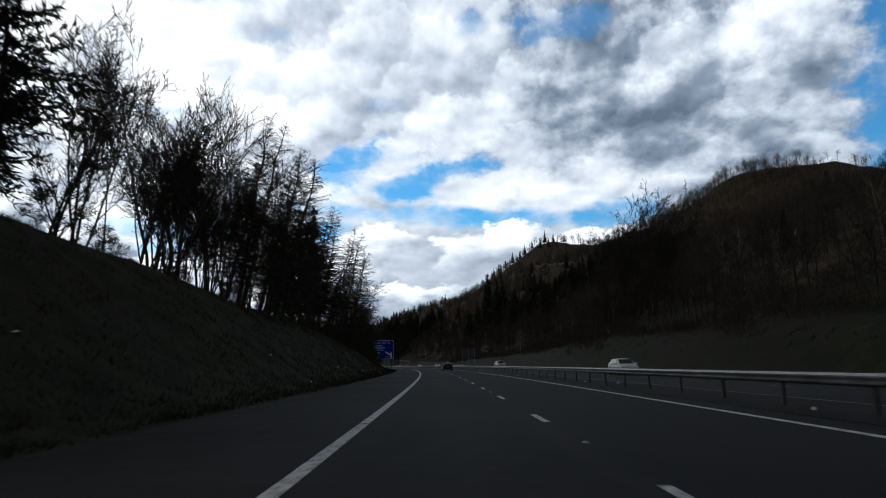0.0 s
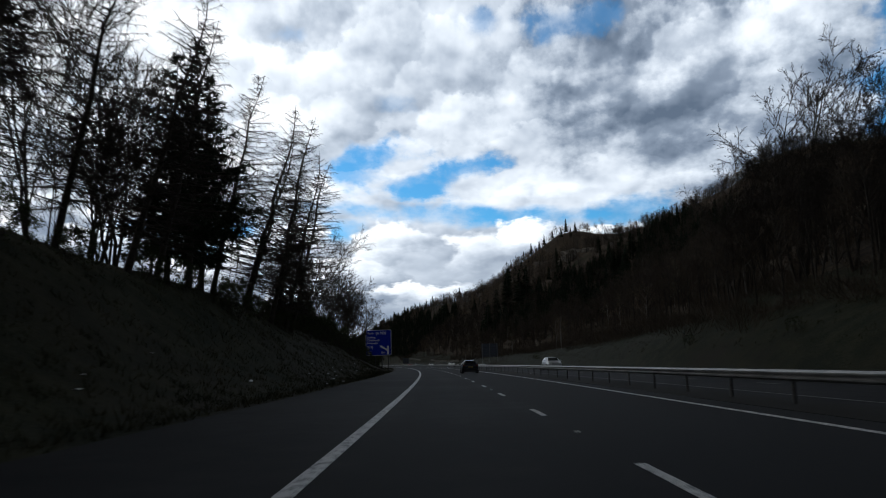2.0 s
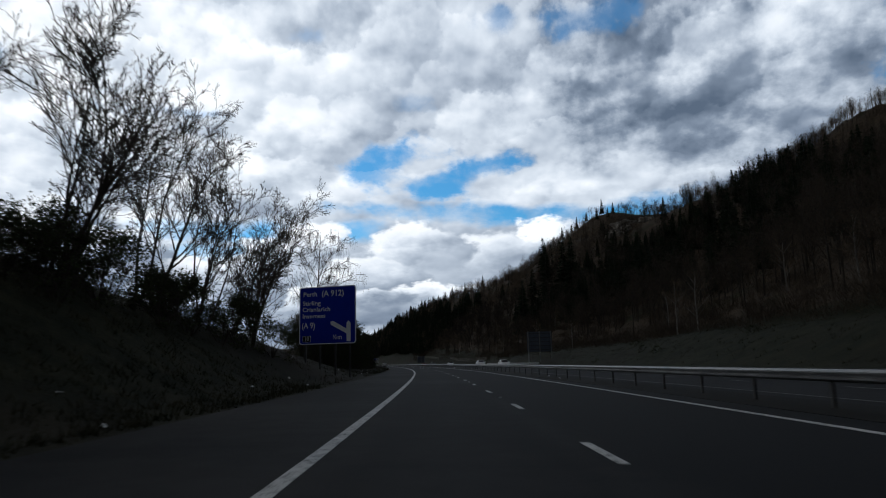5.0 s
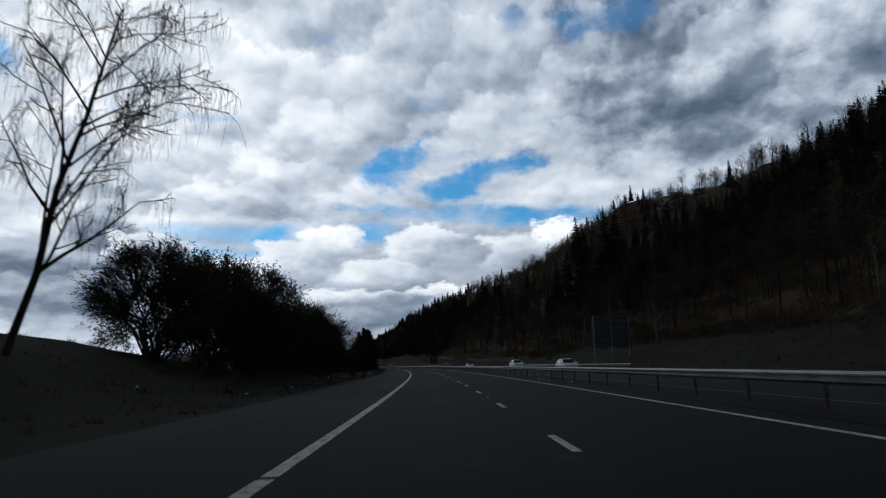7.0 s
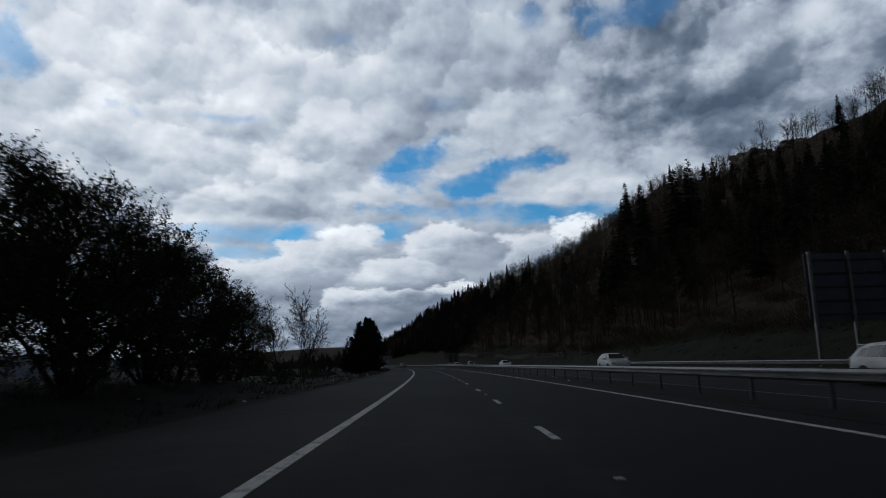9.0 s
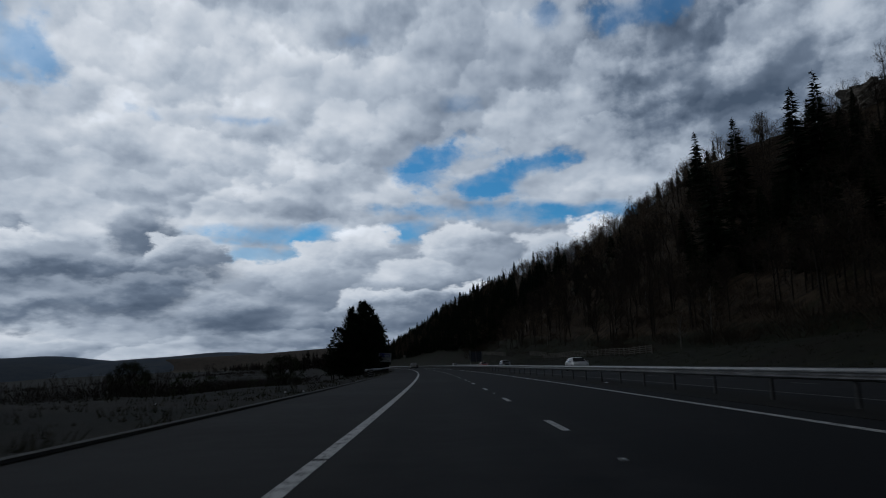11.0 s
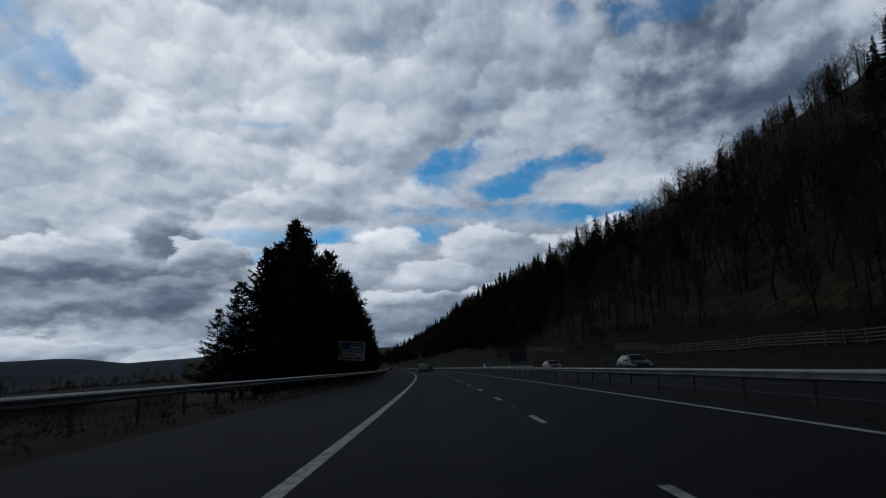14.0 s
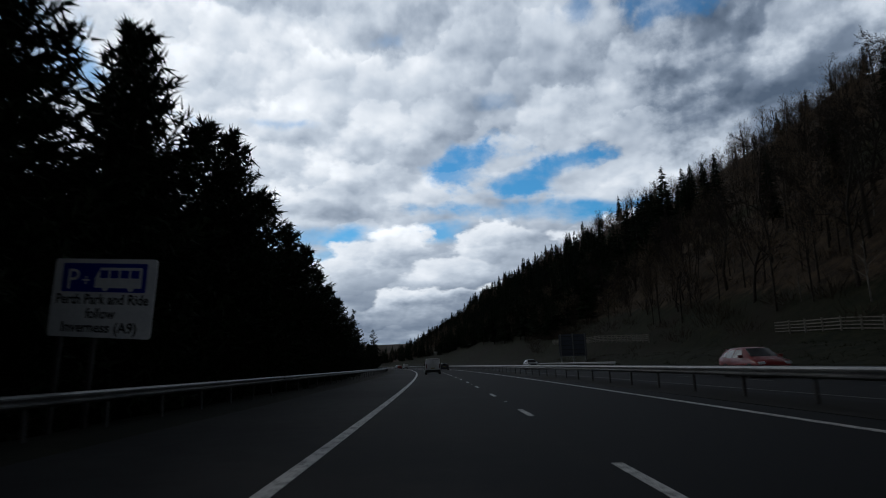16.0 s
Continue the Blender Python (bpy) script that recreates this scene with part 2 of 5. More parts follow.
def ground_build(k, sh):
    v = where(k)
    wood = k.node("ShaderNodeAttribute")
    wood.attribute_name = "wood"
    field_and_shade = k.node("ShaderNodeAttribute")
    field_and_shade.attribute_name = "field_and_shade"
    big, mid, fine = k.noise(v, 0.05, 5), k.noise(v, 0.6, 5), k.noise(v, 7.0, 4, 0.65)
    f = k.math("ADD", k.math("MULTIPLY", mid, 0.5), k.math("MULTIPLY", fine, 0.5))
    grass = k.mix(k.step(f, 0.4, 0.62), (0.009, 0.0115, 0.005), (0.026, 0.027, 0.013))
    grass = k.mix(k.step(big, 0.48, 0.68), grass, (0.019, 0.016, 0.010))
    litter = k.mix(k.step(f, 0.38, 0.62), (0.022, 0.017, 0.012), (0.085, 0.060, 0.038))
    litter = k.mix(k.step(big, 0.55, 0.66), litter, (0.026, 0.028, 0.013))
    c = k.mix(k.step(k.math("ADD", wood.outputs["Fac"], k.math("MULTIPLY", k.math("SUBTRACT", mid, 0.5), 0.7)), 0.35, 0.65), grass, litter)
    # dark low fields, and shade of the bushes painted on the left verge
    c = k.mix(k.math("MULTIPLY", field_and_shade.outputs["Fac"], 0.8), c, k.mix(k.step(big, 0.42, 0.58), (0.0045, 0.005, 0.003), (0.011, 0.010, 0.007)))
    k.put(sh.inputs["Base Color"], c)
    k.put(sh.inputs["Roughness"], 0.95)
    k.put(sh.inputs["Specular IOR Level"], 0.1)
    k.put(sh.inputs["Normal"], k.node("ShaderNodeBump", Strength=0.8, Distance=0.12, Height=f).outputs[0])


GROUND = material("grass_and_litter", ground_build)
BARK = spotted("dark_bark", (0.018, 0.015, 0.012), (0.055, 0.046, 0.036), 3.0, 0.9, 6, 0.5, gloss=0.2)
BARK_PALE = spotted("pale_bark", (0.10, 0.09, 0.08), (0.26, 0.24, 0.21), 2.0, 0.85, 6, 0.4, gloss=0.2)
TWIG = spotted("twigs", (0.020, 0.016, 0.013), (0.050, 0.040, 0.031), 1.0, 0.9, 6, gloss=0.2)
# two tones of the same brown twigs: cloud shade painted in, then sunlight
TWIG_SHADED = spotted("shaded_brown_twigs", (0.032, 0.025, 0.019), (0.085, 0.064, 0.046), 0.4, 0.92, 9, gloss=0.15)
TWIG_SUNLIT = spotted("sunlit_brown_twigs", (0.066, 0.050, 0.037), (0.185, 0.138, 0.095), 0.06, 0.95, 30, gloss=0.1)
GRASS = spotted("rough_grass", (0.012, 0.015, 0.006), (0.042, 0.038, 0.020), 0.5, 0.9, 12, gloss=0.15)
NEEDLE = spotted("needles", (0.008, 0.013, 0.007), (0.022, 0.032, 0.016), 0.8, 0.9, 8, gloss=0.15, vary=0.3)
LEAF = spotted("bush_leaves", (0.016, 0.023, 0.010), (0.050, 0.062, 0.024), 0.9, 0.85, 8, gloss=0.15, vary=0.3)
STEEL = spotted("galvanised_steel", (0.13, 0.13, 0.13), (0.26, 0.26, 0.255), 1.2, 0.5, 12, metal=0.85)
POST = spotted("dull_post_steel", (0.020, 0.019, 0.018), (0.055, 0.052, 0.050), 4.0, 0.7, 6, metal=0.2)
BLUE = spotted("sign_blue", (0.002, 0.016, 0.27), (0.003, 0.022, 0.33), 0.9, 0.6, 10, gloss=0.12)
WHITE = spotted("sign_white", (0.60, 0.61, 0.62), (0.74, 0.74, 0.74), 0.9, 0.5, 10)
BLACK = spotted("black_letter", (0.010, 0.010, 0.011), (0.016, 0.016, 0.016), 5, 0.7, gloss=0.15)
GREYBACK = spotted("sign_back_grey", (0.045, 0.055, 0.075), (0.075, 0.085, 0.11), 1.5, 0.6, 8, metal=0.2)
TIMBER = spotted("weathered_timber", (0.09, 0.08, 0.066), (0.20, 0.18, 0.15), 2.5, 0.85, 9, 0.3)
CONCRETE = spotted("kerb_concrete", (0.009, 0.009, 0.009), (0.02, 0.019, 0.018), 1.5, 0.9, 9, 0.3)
FADED = spotted("faded_reflective_white", (0.10, 0.10, 0.10), (0.22, 0.22, 0.21), 4, 0.6)
LITTER = spotted("pale_litter", (0.45, 0.45, 0.44), (0.75, 0.75, 0.73), 6, 0.7)
ROCK = spotted("crag_rock", (0.09, 0.08, 0.07), (0.30, 0.265, 0.22), 0.25, 0.9, 7, 0.9, gloss=0.15)
# moorland with the blue haze of distance mixed into its base colour
FAR_HAZY = spotted("hazy_far_moor", (0.045, 0.066, 0.095), (0.075, 0.090, 0.108), 0.006, 0.98, 6, gloss=0.05)


# ---------------------------------------------------------------- the road's line
SPEED = 26.36
TURN = (8.612891639326224e-05, -0.003439248884315652, 0.04402634627625503, 0.4835423856601077, 0.0)


def heading(s):
    t = np.asarray(s, float) / SPEED
    h = np.polyval(TURN, np.clip(t, 0, 16))
    return np.radians(h + np.where(t > 16, (t - 16) * 0.62, 0) + np.where(t < 0, t * TURN[3], 0))


S_TAB = np.arange(-200.0, 3000.0)
_h = heading(S_TAB)
X_TAB = np.concatenate([[0], np.cumsum(-np.sin((_h[1:] + _h[:-1]) / 2))])
Y_TAB = np.concatenate([[0], np.cumsum(np.cos((_h[1:] + _h[:-1]) / 2))])
X_TAB, Y_TAB = X_TAB - X_TAB[200], Y_TAB - Y_TAB[200]


def at(s, o, z=0.0):
    """World place of s metres along the road and o metres to the right of its left edge line."""
    h = heading(s)
    x, y = np.interp(s, S_TAB, X_TAB) + o * np.cos(h), np.interp(s, S_TAB, Y_TAB) + o * np.sin(h)
    return np.stack(np.broadcast_arrays(x, y, z + 0 * x), -1)


def stand(s, o, z=0.0, turn=0.0, scale=1.0):
    """Pose of a thing whose +y looks along the road."""
    x, y, z = at(s, o, z)
    return pose(x, y, z, 0, 0, math.degrees(float(heading(s))) + turn) @ Matrix.Scale(scale, 4)


def smooth(x, lo, hi):
    u = np.clip((np.asarray(x, float) - lo) / (hi - lo), 0, 1)
    return u * u * (3 - 2 * u)


def wave(s, o):
    return (np.sin(s * 0.071 + o * 0.031) + np.sin(s * 0.029 - o * 0.083 + 1.3) + np.sin(s * 0.153 + o * 0.117 + 2.1) * 0.6) / 2.6


def height(s, o):
    """Height of the ground."""
    s, o = np.asarray(s, float), np.asarray(o, float)
    crest = np.interp(s, [-200, 30, 60, 100, 150, 195, 215, 240, 300, 340, 380, 470, 700], [7.6, 7.6, 7.1, 7.0, 6.4, 4.1, 3.1, 1.6, 0.5, -0.6, -1.6, -1.0, 1.0])
    foot = np.interp(s, [-200, 180, 230, 3000], [-4.6, -4.8, -5.6, -6.4])
    left = crest * smooth(o, foot, foot - 12.5) - np.interp(s, [-200, 230, 330, 430, 600], [5, 5, 7, 6, 2]) * smooth(o, -24, -70) - 9 * smooth(o, -70, -300) + 0.25 * wave(s * 3, o * 3) * smooth(o, foot, foot - 5)
    verge = np.interp(s, [-200, 60, 150, 220, 330, 380, 600, 1000], [3.0, 3.0, 3.5, 4.5, 3.2, 2.0, 1.6, 1.6])
    base = np.interp(s, [-200, 60, 130, 200, 250, 330, 420, 560, 700, 1000], [30, 27, 28, 38, 41, 38, 37, 31, 28, 34])
    k = np.interp(s, [-200, 100, 180, 330, 400, 450, 500, 560, 900, 1020, 1180, 1300], [0.36, 0.43, 0.47, 0.62, 0.70, 0.79, 0.83, 0.80, 0.80, 0.60, 0.16, 0.05])
    u = np.maximum(0, o - base)
    rough = 1 + 0.06 * wave(s, o) + 0.03 * wave(s * 3.1, o * 2.7)
    hill = k * rough * (u - 0.9 * np.maximum(0, u - np.interp(s, [0, 200, 330, 450, 600], [70, 74, 88, 86, 70])) + 0.2 * np.maximum(0, u - 160))
    knoll = 50 * np.exp(-((s - 520) / 150.0) ** 2 - ((o - 340) / 95.0) ** 2) + 56 * np.exp(-((s - 735) / 120.0) ** 2 - ((o - 245) / 75.0) ** 2)
    right = verge * smooth(o, 23.5, base) + hill + knoll + 0.12 * wave(s * 4, o * 4) * smooth(o, 24, 30)
    return np.where(o < foot, left, np.where(o > 23.5, right, 0.0)) + 38 * smooth(s, 1250, 1700) * smooth(o, 60, 200)


def grid_mesh(name, ss, oo, z, mat):
    S, O = np.meshgrid(ss, oo, indexing="ij")
    v = at(S.ravel(), O.ravel(), z(S, O).ravel())
    n, m = len(ss), len(oo)
    i = (np.arange(n - 1)[:, None] * m + np.arange(m - 1)[None]).ravel()
    faces = np.stack([i, i + 1, i + m + 1, i + m], 1)[:, ::-1]
    me = bpy.data.meshes.new(name)
    me.from_pydata(v.tolist(), [], faces[:, ::-1].tolist())
    me.materials.append(mat)
    me.polygons.foreach_set("use_smooth", [True] * len(me.polygons))
    return me, S.ravel(), O.ravel()


# ---------------------------------------------------------------- ground and road
SS = np.concatenate([np.arange(-150, 560, 4.0), np.arange(560, 1300, 12.0), np.arange(1300, 2600, 50.0)])
OO = np.concatenate([-np.geomspace(1400, 70, 18), np.arange(-66, -24, 4.0), np.arange(-24, -4.2, 1.0), np.arange(-4, 24, 4.0), np.arange(24, 60, 2.0), np.arange(60, 190, 5.0), np.geomspace(195, 900, 26)])
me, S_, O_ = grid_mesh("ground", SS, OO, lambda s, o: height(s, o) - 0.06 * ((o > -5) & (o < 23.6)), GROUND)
# the second mask holds the fields and the verge's painted shade beyond s = 158
for key, val in (("wood", np.maximum(smooth(O_, 37, 46), 0.75 * smooth(O_, -14, -18) * smooth(S_, 185, 150))), ("field_and_shade", np.maximum(smooth(O_, -26, -45) * smooth(S_, 150, 260), smooth(O_, -3.5, -5.5) * smooth(S_, 158, 184)))):
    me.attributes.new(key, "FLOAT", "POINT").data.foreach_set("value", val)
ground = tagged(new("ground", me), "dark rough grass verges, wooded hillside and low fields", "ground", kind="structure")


def strip(name, s0, s1, o0, o1, z, mat, step=4.0):
    """A flat band along the road, a little thick."""
    n = max(2, int(math.ceil((s1 - s0) / step)) + 1)
    s = np.linspace(s0, s1, n)
    rows = [at(s, o, h) for o, h in ((o0, z - 0.05), (o0, z), (o1, z), (o1, z - 0.05))]
    v = np.stack(rows, 1).reshape(-1, 3)
    f = []
    for i in range(n - 1):
        a = i * 4
        f += [(a + j, a + j + 1, a + j + 5, a + j + 4) for j in range(3)]
    f += [(3, 2, 1, 0), (n * 4 - 4, n * 4 - 3, n * 4 - 2, n * 4 - 1)]
    mesh = bpy.data.meshes.new(name)
    mesh.from_pydata(v.tolist(), [], [q[::-1] for q in f])
    mesh.materials.append(mat)
    return mesh


# wheel tracks in the inner lane; the outer lane is darker right across
LANES = np.array([-4.3, -2.0, -0.4, 0.3, 0.75, 1.2, 1.9, 2.6, 3.05, 3.4, 4.2, 4.8, 5.3, 6.0, 6.7, 7.2, 7.6, 8.9])
TRACK_TONE = np.array([0, 0, 0, 0.2, 1, 0.6, 0.1, 0.6, 1, 0.3, 1.6, 2.0, 1.8, 1.5, 1.8, 2.0, 1.6, 1.4])
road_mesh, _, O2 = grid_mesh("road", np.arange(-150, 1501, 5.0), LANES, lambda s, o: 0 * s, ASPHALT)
road_mesh.attributes.new("track_tone", "FLOAT", "POINT").data.foreach_set("value", np.interp(O2, LANES, TRACK_TONE))
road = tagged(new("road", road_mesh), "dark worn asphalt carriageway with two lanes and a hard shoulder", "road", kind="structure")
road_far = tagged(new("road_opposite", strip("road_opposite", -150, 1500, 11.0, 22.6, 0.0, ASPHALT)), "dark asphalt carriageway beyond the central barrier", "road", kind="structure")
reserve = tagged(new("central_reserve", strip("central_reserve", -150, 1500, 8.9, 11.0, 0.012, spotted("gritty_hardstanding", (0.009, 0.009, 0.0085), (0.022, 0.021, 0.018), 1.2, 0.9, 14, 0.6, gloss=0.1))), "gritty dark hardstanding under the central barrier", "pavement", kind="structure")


def child(name, mesh, parent, label=""):
    ob = new(name, mesh)
    ob.parent = parent
    return tagged(ob, label) if label else ob


breaks = [-150.0] + [14.0 + 35.6 * i for i in range(40)] + [1500.0]
for a, b in zip(breaks, breaks[1:]):
    child("edge_line", strip("edge_line", a + 0.1, b - 0.1, -0.1, 0.1, 0.006, LINE), road)
child("edge_line", strip("edge_line", -150, 1500, 7.85, 8.01, 0.006, LINE), road)
for i in range(-3, 120):
    s = 6.46 + 9 * i
    child("lane_dash", strip("lane_dash", s - 2, s, 3.58, 3.71, 0.006, LINE, 2.0), road)
WORN = spotted("worn_road_paint", (0.03, 0.03, 0.03), (0.12, 0.12, 0.117), 3.0, 0.8, 9)
child("edge_line", strip("edge_line", -150, 1500, 11.9, 12.0, 0.006, WORN), road_far)
child("edge_line", strip("edge_line", -150, 1500, 19.3, 19.5, 0.006, WORN), road_far)
for i in range(-3, 90):
    child("lane_dash", strip("lane_dash", 9 * i, 9 * i + 2, 15.6, 15.73, 0.006, WORN, 2.0), road_far)


# ---------------------------------------------------------------- mesh helpers
def part(name, bm, mat, parent=None, label=""):
    me = bpy.data.meshes.new(name)
    bm.to_mesh(me)
    bm.free()
    for m in (mat if isinstance(mat, (list, tuple)) else [mat]):
        me.materials.append(m)
    ob = new(name, me)
    ob.parent = parent
    return tagged(ob, label) if label else ob


def empty(name, m=None):
    ob = new(name)
    if m is not None:
        ob.matrix_world = m
    return ob


def box(bm, x0, x1, y0, y1, z0, z1, bevel=0.0):
    made = bmesh.ops.create_cube(bm, size=1.0)["verts"]
    bmesh.ops.transform(bm, matrix=Matrix.Translation(((x0 + x1) / 2, (y0 + y1) / 2, (z0 + z1) / 2)) @ Matrix.Diagonal((x1 - x0, y1 - y0, z1 - z0, 1)), verts=made)
    if bevel:
        edges = list({e for v in made for e in v.link_edges})
        bmesh.ops.bevel(bm, geom=edges, offset=bevel, segments=2, affect="EDGES", profile=0.7)
    return bm


def boxed(*a, bevel=0.0):
    return box(bmesh.new(), *a, bevel=bevel)


# ---------------------------------------------------------------- crash barriers
def profile_along(name, s0, s1, section, mat, step=3.5):
    """A cross-section of (offset, height) pairs carried along the road."""
    n = int((s1 - s0) / step) + 1
    s = np.linspace(s0, s1, n)
    m = len(section)
    v = np.stack([at(s, o, z) for o, z in section], 1).reshape(-1, 3)
    f = [(i * m + j, i * m + (j + 1) % m, (i + 1) * m + (j + 1) % m, (i + 1) * m + j) for i in range(n - 1) for j in range(m)]
    me = bpy.data.meshes.new(name)
    me.from_pydata(v.tolist(), [], f)
    me.materials.append(mat)
    return me


def beam(o, side, lift=0.0):
    """The folded section of a barrier beam: side is the way that its face looks."""
    face = [(0.0, 0.775), (0.05, 0.76), (0.085, 0.72), (0.085, 0.69), (0.02, 0.655), (0.02, 0.625), (0.085, 0.59), (0.085, 0.56), (0.05, 0.52), (0.0, 0.505)]
    back = [(a - 0.012, b) for a, b in reversed(face)]
    return [(o + side * a, b + lift) for a, b in face + back]


def barrier(s0, s1, o, side, label, spacing=3.5, phase=0.0, near=(0, 700), lift=0.0, double=False):
    thing = tagged(empty("crash_barrier"), label, "crash barrier", kind="structure")
    child("beam", profile_along("beam", s0, s1, beam(o, side, lift), STEEL), thing, "weathered galvanised corrugated steel beam")
    if double:
        child("beam", profile_along("beam", s0, s1, beam(o - side * 0.42, -side, lift), STEEL), thing, "weathered galvanised corrugated steel beam")
    bm = bmesh.new()
    box(bm, -0.03, 0.03, -0.055, 0.055, -0.1, 0.72 + lift, 0.006)
    if double:
        box(bm, 0.03 if side < 0 else -0.40, 0.40 if side < 0 else -0.03, -0.05, 0.05, 0.60 + lift, 0.70 + lift)
    box(bm, -0.05 if side < 0 else 0.02, -0.02 if side < 0 else 0.05, -0.06, 0.06, 0.55 + lift, 0.74 + lift)
    me = bpy.data.meshes.new("post")
    bm.to_mesh(me)
    bm.free()
    me.materials.append(POST)
    s = s0 + phase
    while s < min(s1, near[1]):
        ob = child("post", me, thing)
        ob.matrix_world = stand(s, o - side * 0.04)
        s += spacing
    return thing


barrier(-60, 1200, 9.9, -1, "galvanised steel crash barrier along the central reserve", 3.5, 3.1, (0, 760), 0.05, True)
barrier(367, 900, -6.1, 1, "galvanised steel crash barrier along the hard shoulder", 3.2, 0.5, (0, 760), 0.1)
barrier(255, 322, 23.3, -1, "galvanised steel crash barrier before a sign on the far verge", 3.2, 0.5)
barrier(500, 560, 23.3, -1, "galvanised steel crash barrier before a sign on the far verge", 3.2, 0.5)


# ---------------------------------------------------------------- trees
def tubes(segs, sides):
    """Tapered prisms from an array of rows x0 y0 z0 x1 y1 z1 r0 r1."""
    a = np.asarray(segs, float)
    p, q, r0, r1 = a[:, :3], a[:, 3:6], a[:, 6], a[:, 7]
    d = q - p
    d /= np.linalg.norm(d, axis=1, keepdims=True) + 1e-9
    ref = np.where(np.abs(d[:, 2:3]) > 0.9, [[1.0, 0, 0]], [[0, 0, 1.0]])
    u = np.cross(d, ref)
    u /= np.linalg.norm(u, axis=1, keepdims=True) + 1e-9
    w = np.cross(d, u)
    ang = np.arange(sides) * 2 * np.pi / sides
    ring = u[:, None] * np.cos(ang)[None, :, None] + w[:, None] * np.sin(ang)[None, :, None]
    v = np.concatenate([p[:, None] + ring * r0[:, None, None], q[:, None] + ring * r1[:, None, None]], 1).reshape(-1, 3)
    base = np.arange(len(a))[:, None] * 2 * sides
    j = np.arange(sides)
    f = np.stack([base + j, base + (j + 1) % sides, base + sides + (j + 1) % sides, base + sides + j], 2).reshape(-1, 4)
    return v, f


def blades(p, d, length, width, rng):
    """Thin pointed blades (one triangle each) from places p along d."""
    n = len(p)
    d = d / (np.linalg.norm(d, axis=1, keepdims=True) + 1e-9)
    side = np.cross(d, rng.normal(size=(n, 3)))
    side /= np.linalg.norm(side, axis=1, keepdims=True) + 1e-9
    v = np.stack([p - side * width[:, None] / 2, p + side * width[:, None] / 2, p + d * length[:, None]], 1).reshape(-1, 3)
    return v, np.arange(3 * n).reshape(-1, 3)


def leaves(p, size, rng):
    """Small folded leaf clumps, two triangles each, turned at random."""
    n = len(p)
    a = rng.normal(size=(n, 3))
    a /= np.linalg.norm(a, axis=1, keepdims=True)
    b = np.cross(a, rng.normal(size=(n, 3)))
    b /= np.linalg.norm(b, axis=1, keepdims=True)
    c = np.cross(a, b)
    s = size[:, None]
    v = np.stack([p - a * s, p + b * s * 0.6 + c * s * 0.2, p + a * s, p - b * s * 0.6 + c * s * 0.2], 1).reshape(-1, 3)
    i = np.arange(n)[:, None] * 4
    return v, np.concatenate([i + np.array([[0, 1, 2]]), i + np.array([[0, 2, 3]])], 0)


def mesh_of(name, chunks, mats):
    """One mesh out of (vertices, faces, material index) chunks."""
    vs, loops, counts, ms, k = [], [], [], [], 0
    for v, f, m in chunks:
        if len(v):
            vs.append(v)
            loops.append((f + k).ravel())
            counts.append(np.full(len(f), f.shape[1]))
            ms.append(np.full(len(f), m))
            k += len(v)
    vs, loops, counts, ms = (np.concatenate(q) for q in (vs, loops, counts, ms))
    me = bpy.data.meshes.new(name)
    me.vertices.add(len(vs))
    me.vertices.foreach_set("co", vs.ravel().astype(np.float32))
    me.loops.add(len(loops))
    me.loops.foreach_set("vertex_index", loops.astype(np.int32))
    me.polygons.add(len(counts))
    me.polygons.foreach_set("loop_start", np.concatenate([[0], np.cumsum(counts)[:-1]]).astype(np.int32))
    for m in mats:
        me.materials.append(m)
    me.polygons.foreach_set("material_index", ms.astype(np.int32))
    me.update(calc_edges=True)
    return me


def unit(v):
    return v / (np.linalg.norm(v) + 1e-9)


def grow(p, d, length, r, level, rng, out, gnarl=0.16, lift=0.05, kids=(5, 5, 4), thin=0.55, ang=(0.5, 0.95), first=0.3):
    """A limb and all that it bears, as tube rows per level."""
    n = 5 if level == 0 else 4 if level == 1 else 3 if level == 2 else 2
    pts, dirs = [p], []
    for i in range(n):
        d = unit(d + rng.normal(size=3) * gnarl + np.array([0, 0, lift]))
        p = p + d * length / n
        pts.append(p)
        dirs.append(d)
    for i in range(n):
        out[min(level, 3)].append((*pts[i], *pts[i + 1], r * (1 - 0.75 * i / n), r * (1 - 0.75 * (i + 1) / n)))
    if level >= len(kids):
        return
    for j in range(kids[level]):
        t = first + (1 - first) * (j + rng.random()) / kids[level] if level == 0 else 0.25 + 0.75 * (j + rng.random()) / kids[level]
        i = min(n - 1, int(t * n))
        q = pts[i] + (pts[i + 1] - pts[i]) * (t * n - i)
        a = rng.uniform(*ang)
        axis = unit(np.cross(dirs[i], rng.normal(size=3)))
        nd = dirs[i] * math.cos(a) + axis * math.sin(a)
        grow(q, nd, length * thin * rng.uniform(0.7, 1.15) * (1.15 - 0.5 * t if level == 0 else 1), r * (1 - 0.75 * t) * 0.6, level + 1, rng, out, gnarl, lift, kids, thin, ang)


def tree(name, label, trunk_mesh, crown_mesh, kind_word="tree"):
    ob = tagged(empty(name), label, kind_word)
    child("trunk", trunk_mesh, ob)
    child("crown", crown_mesh, ob)
    return ob


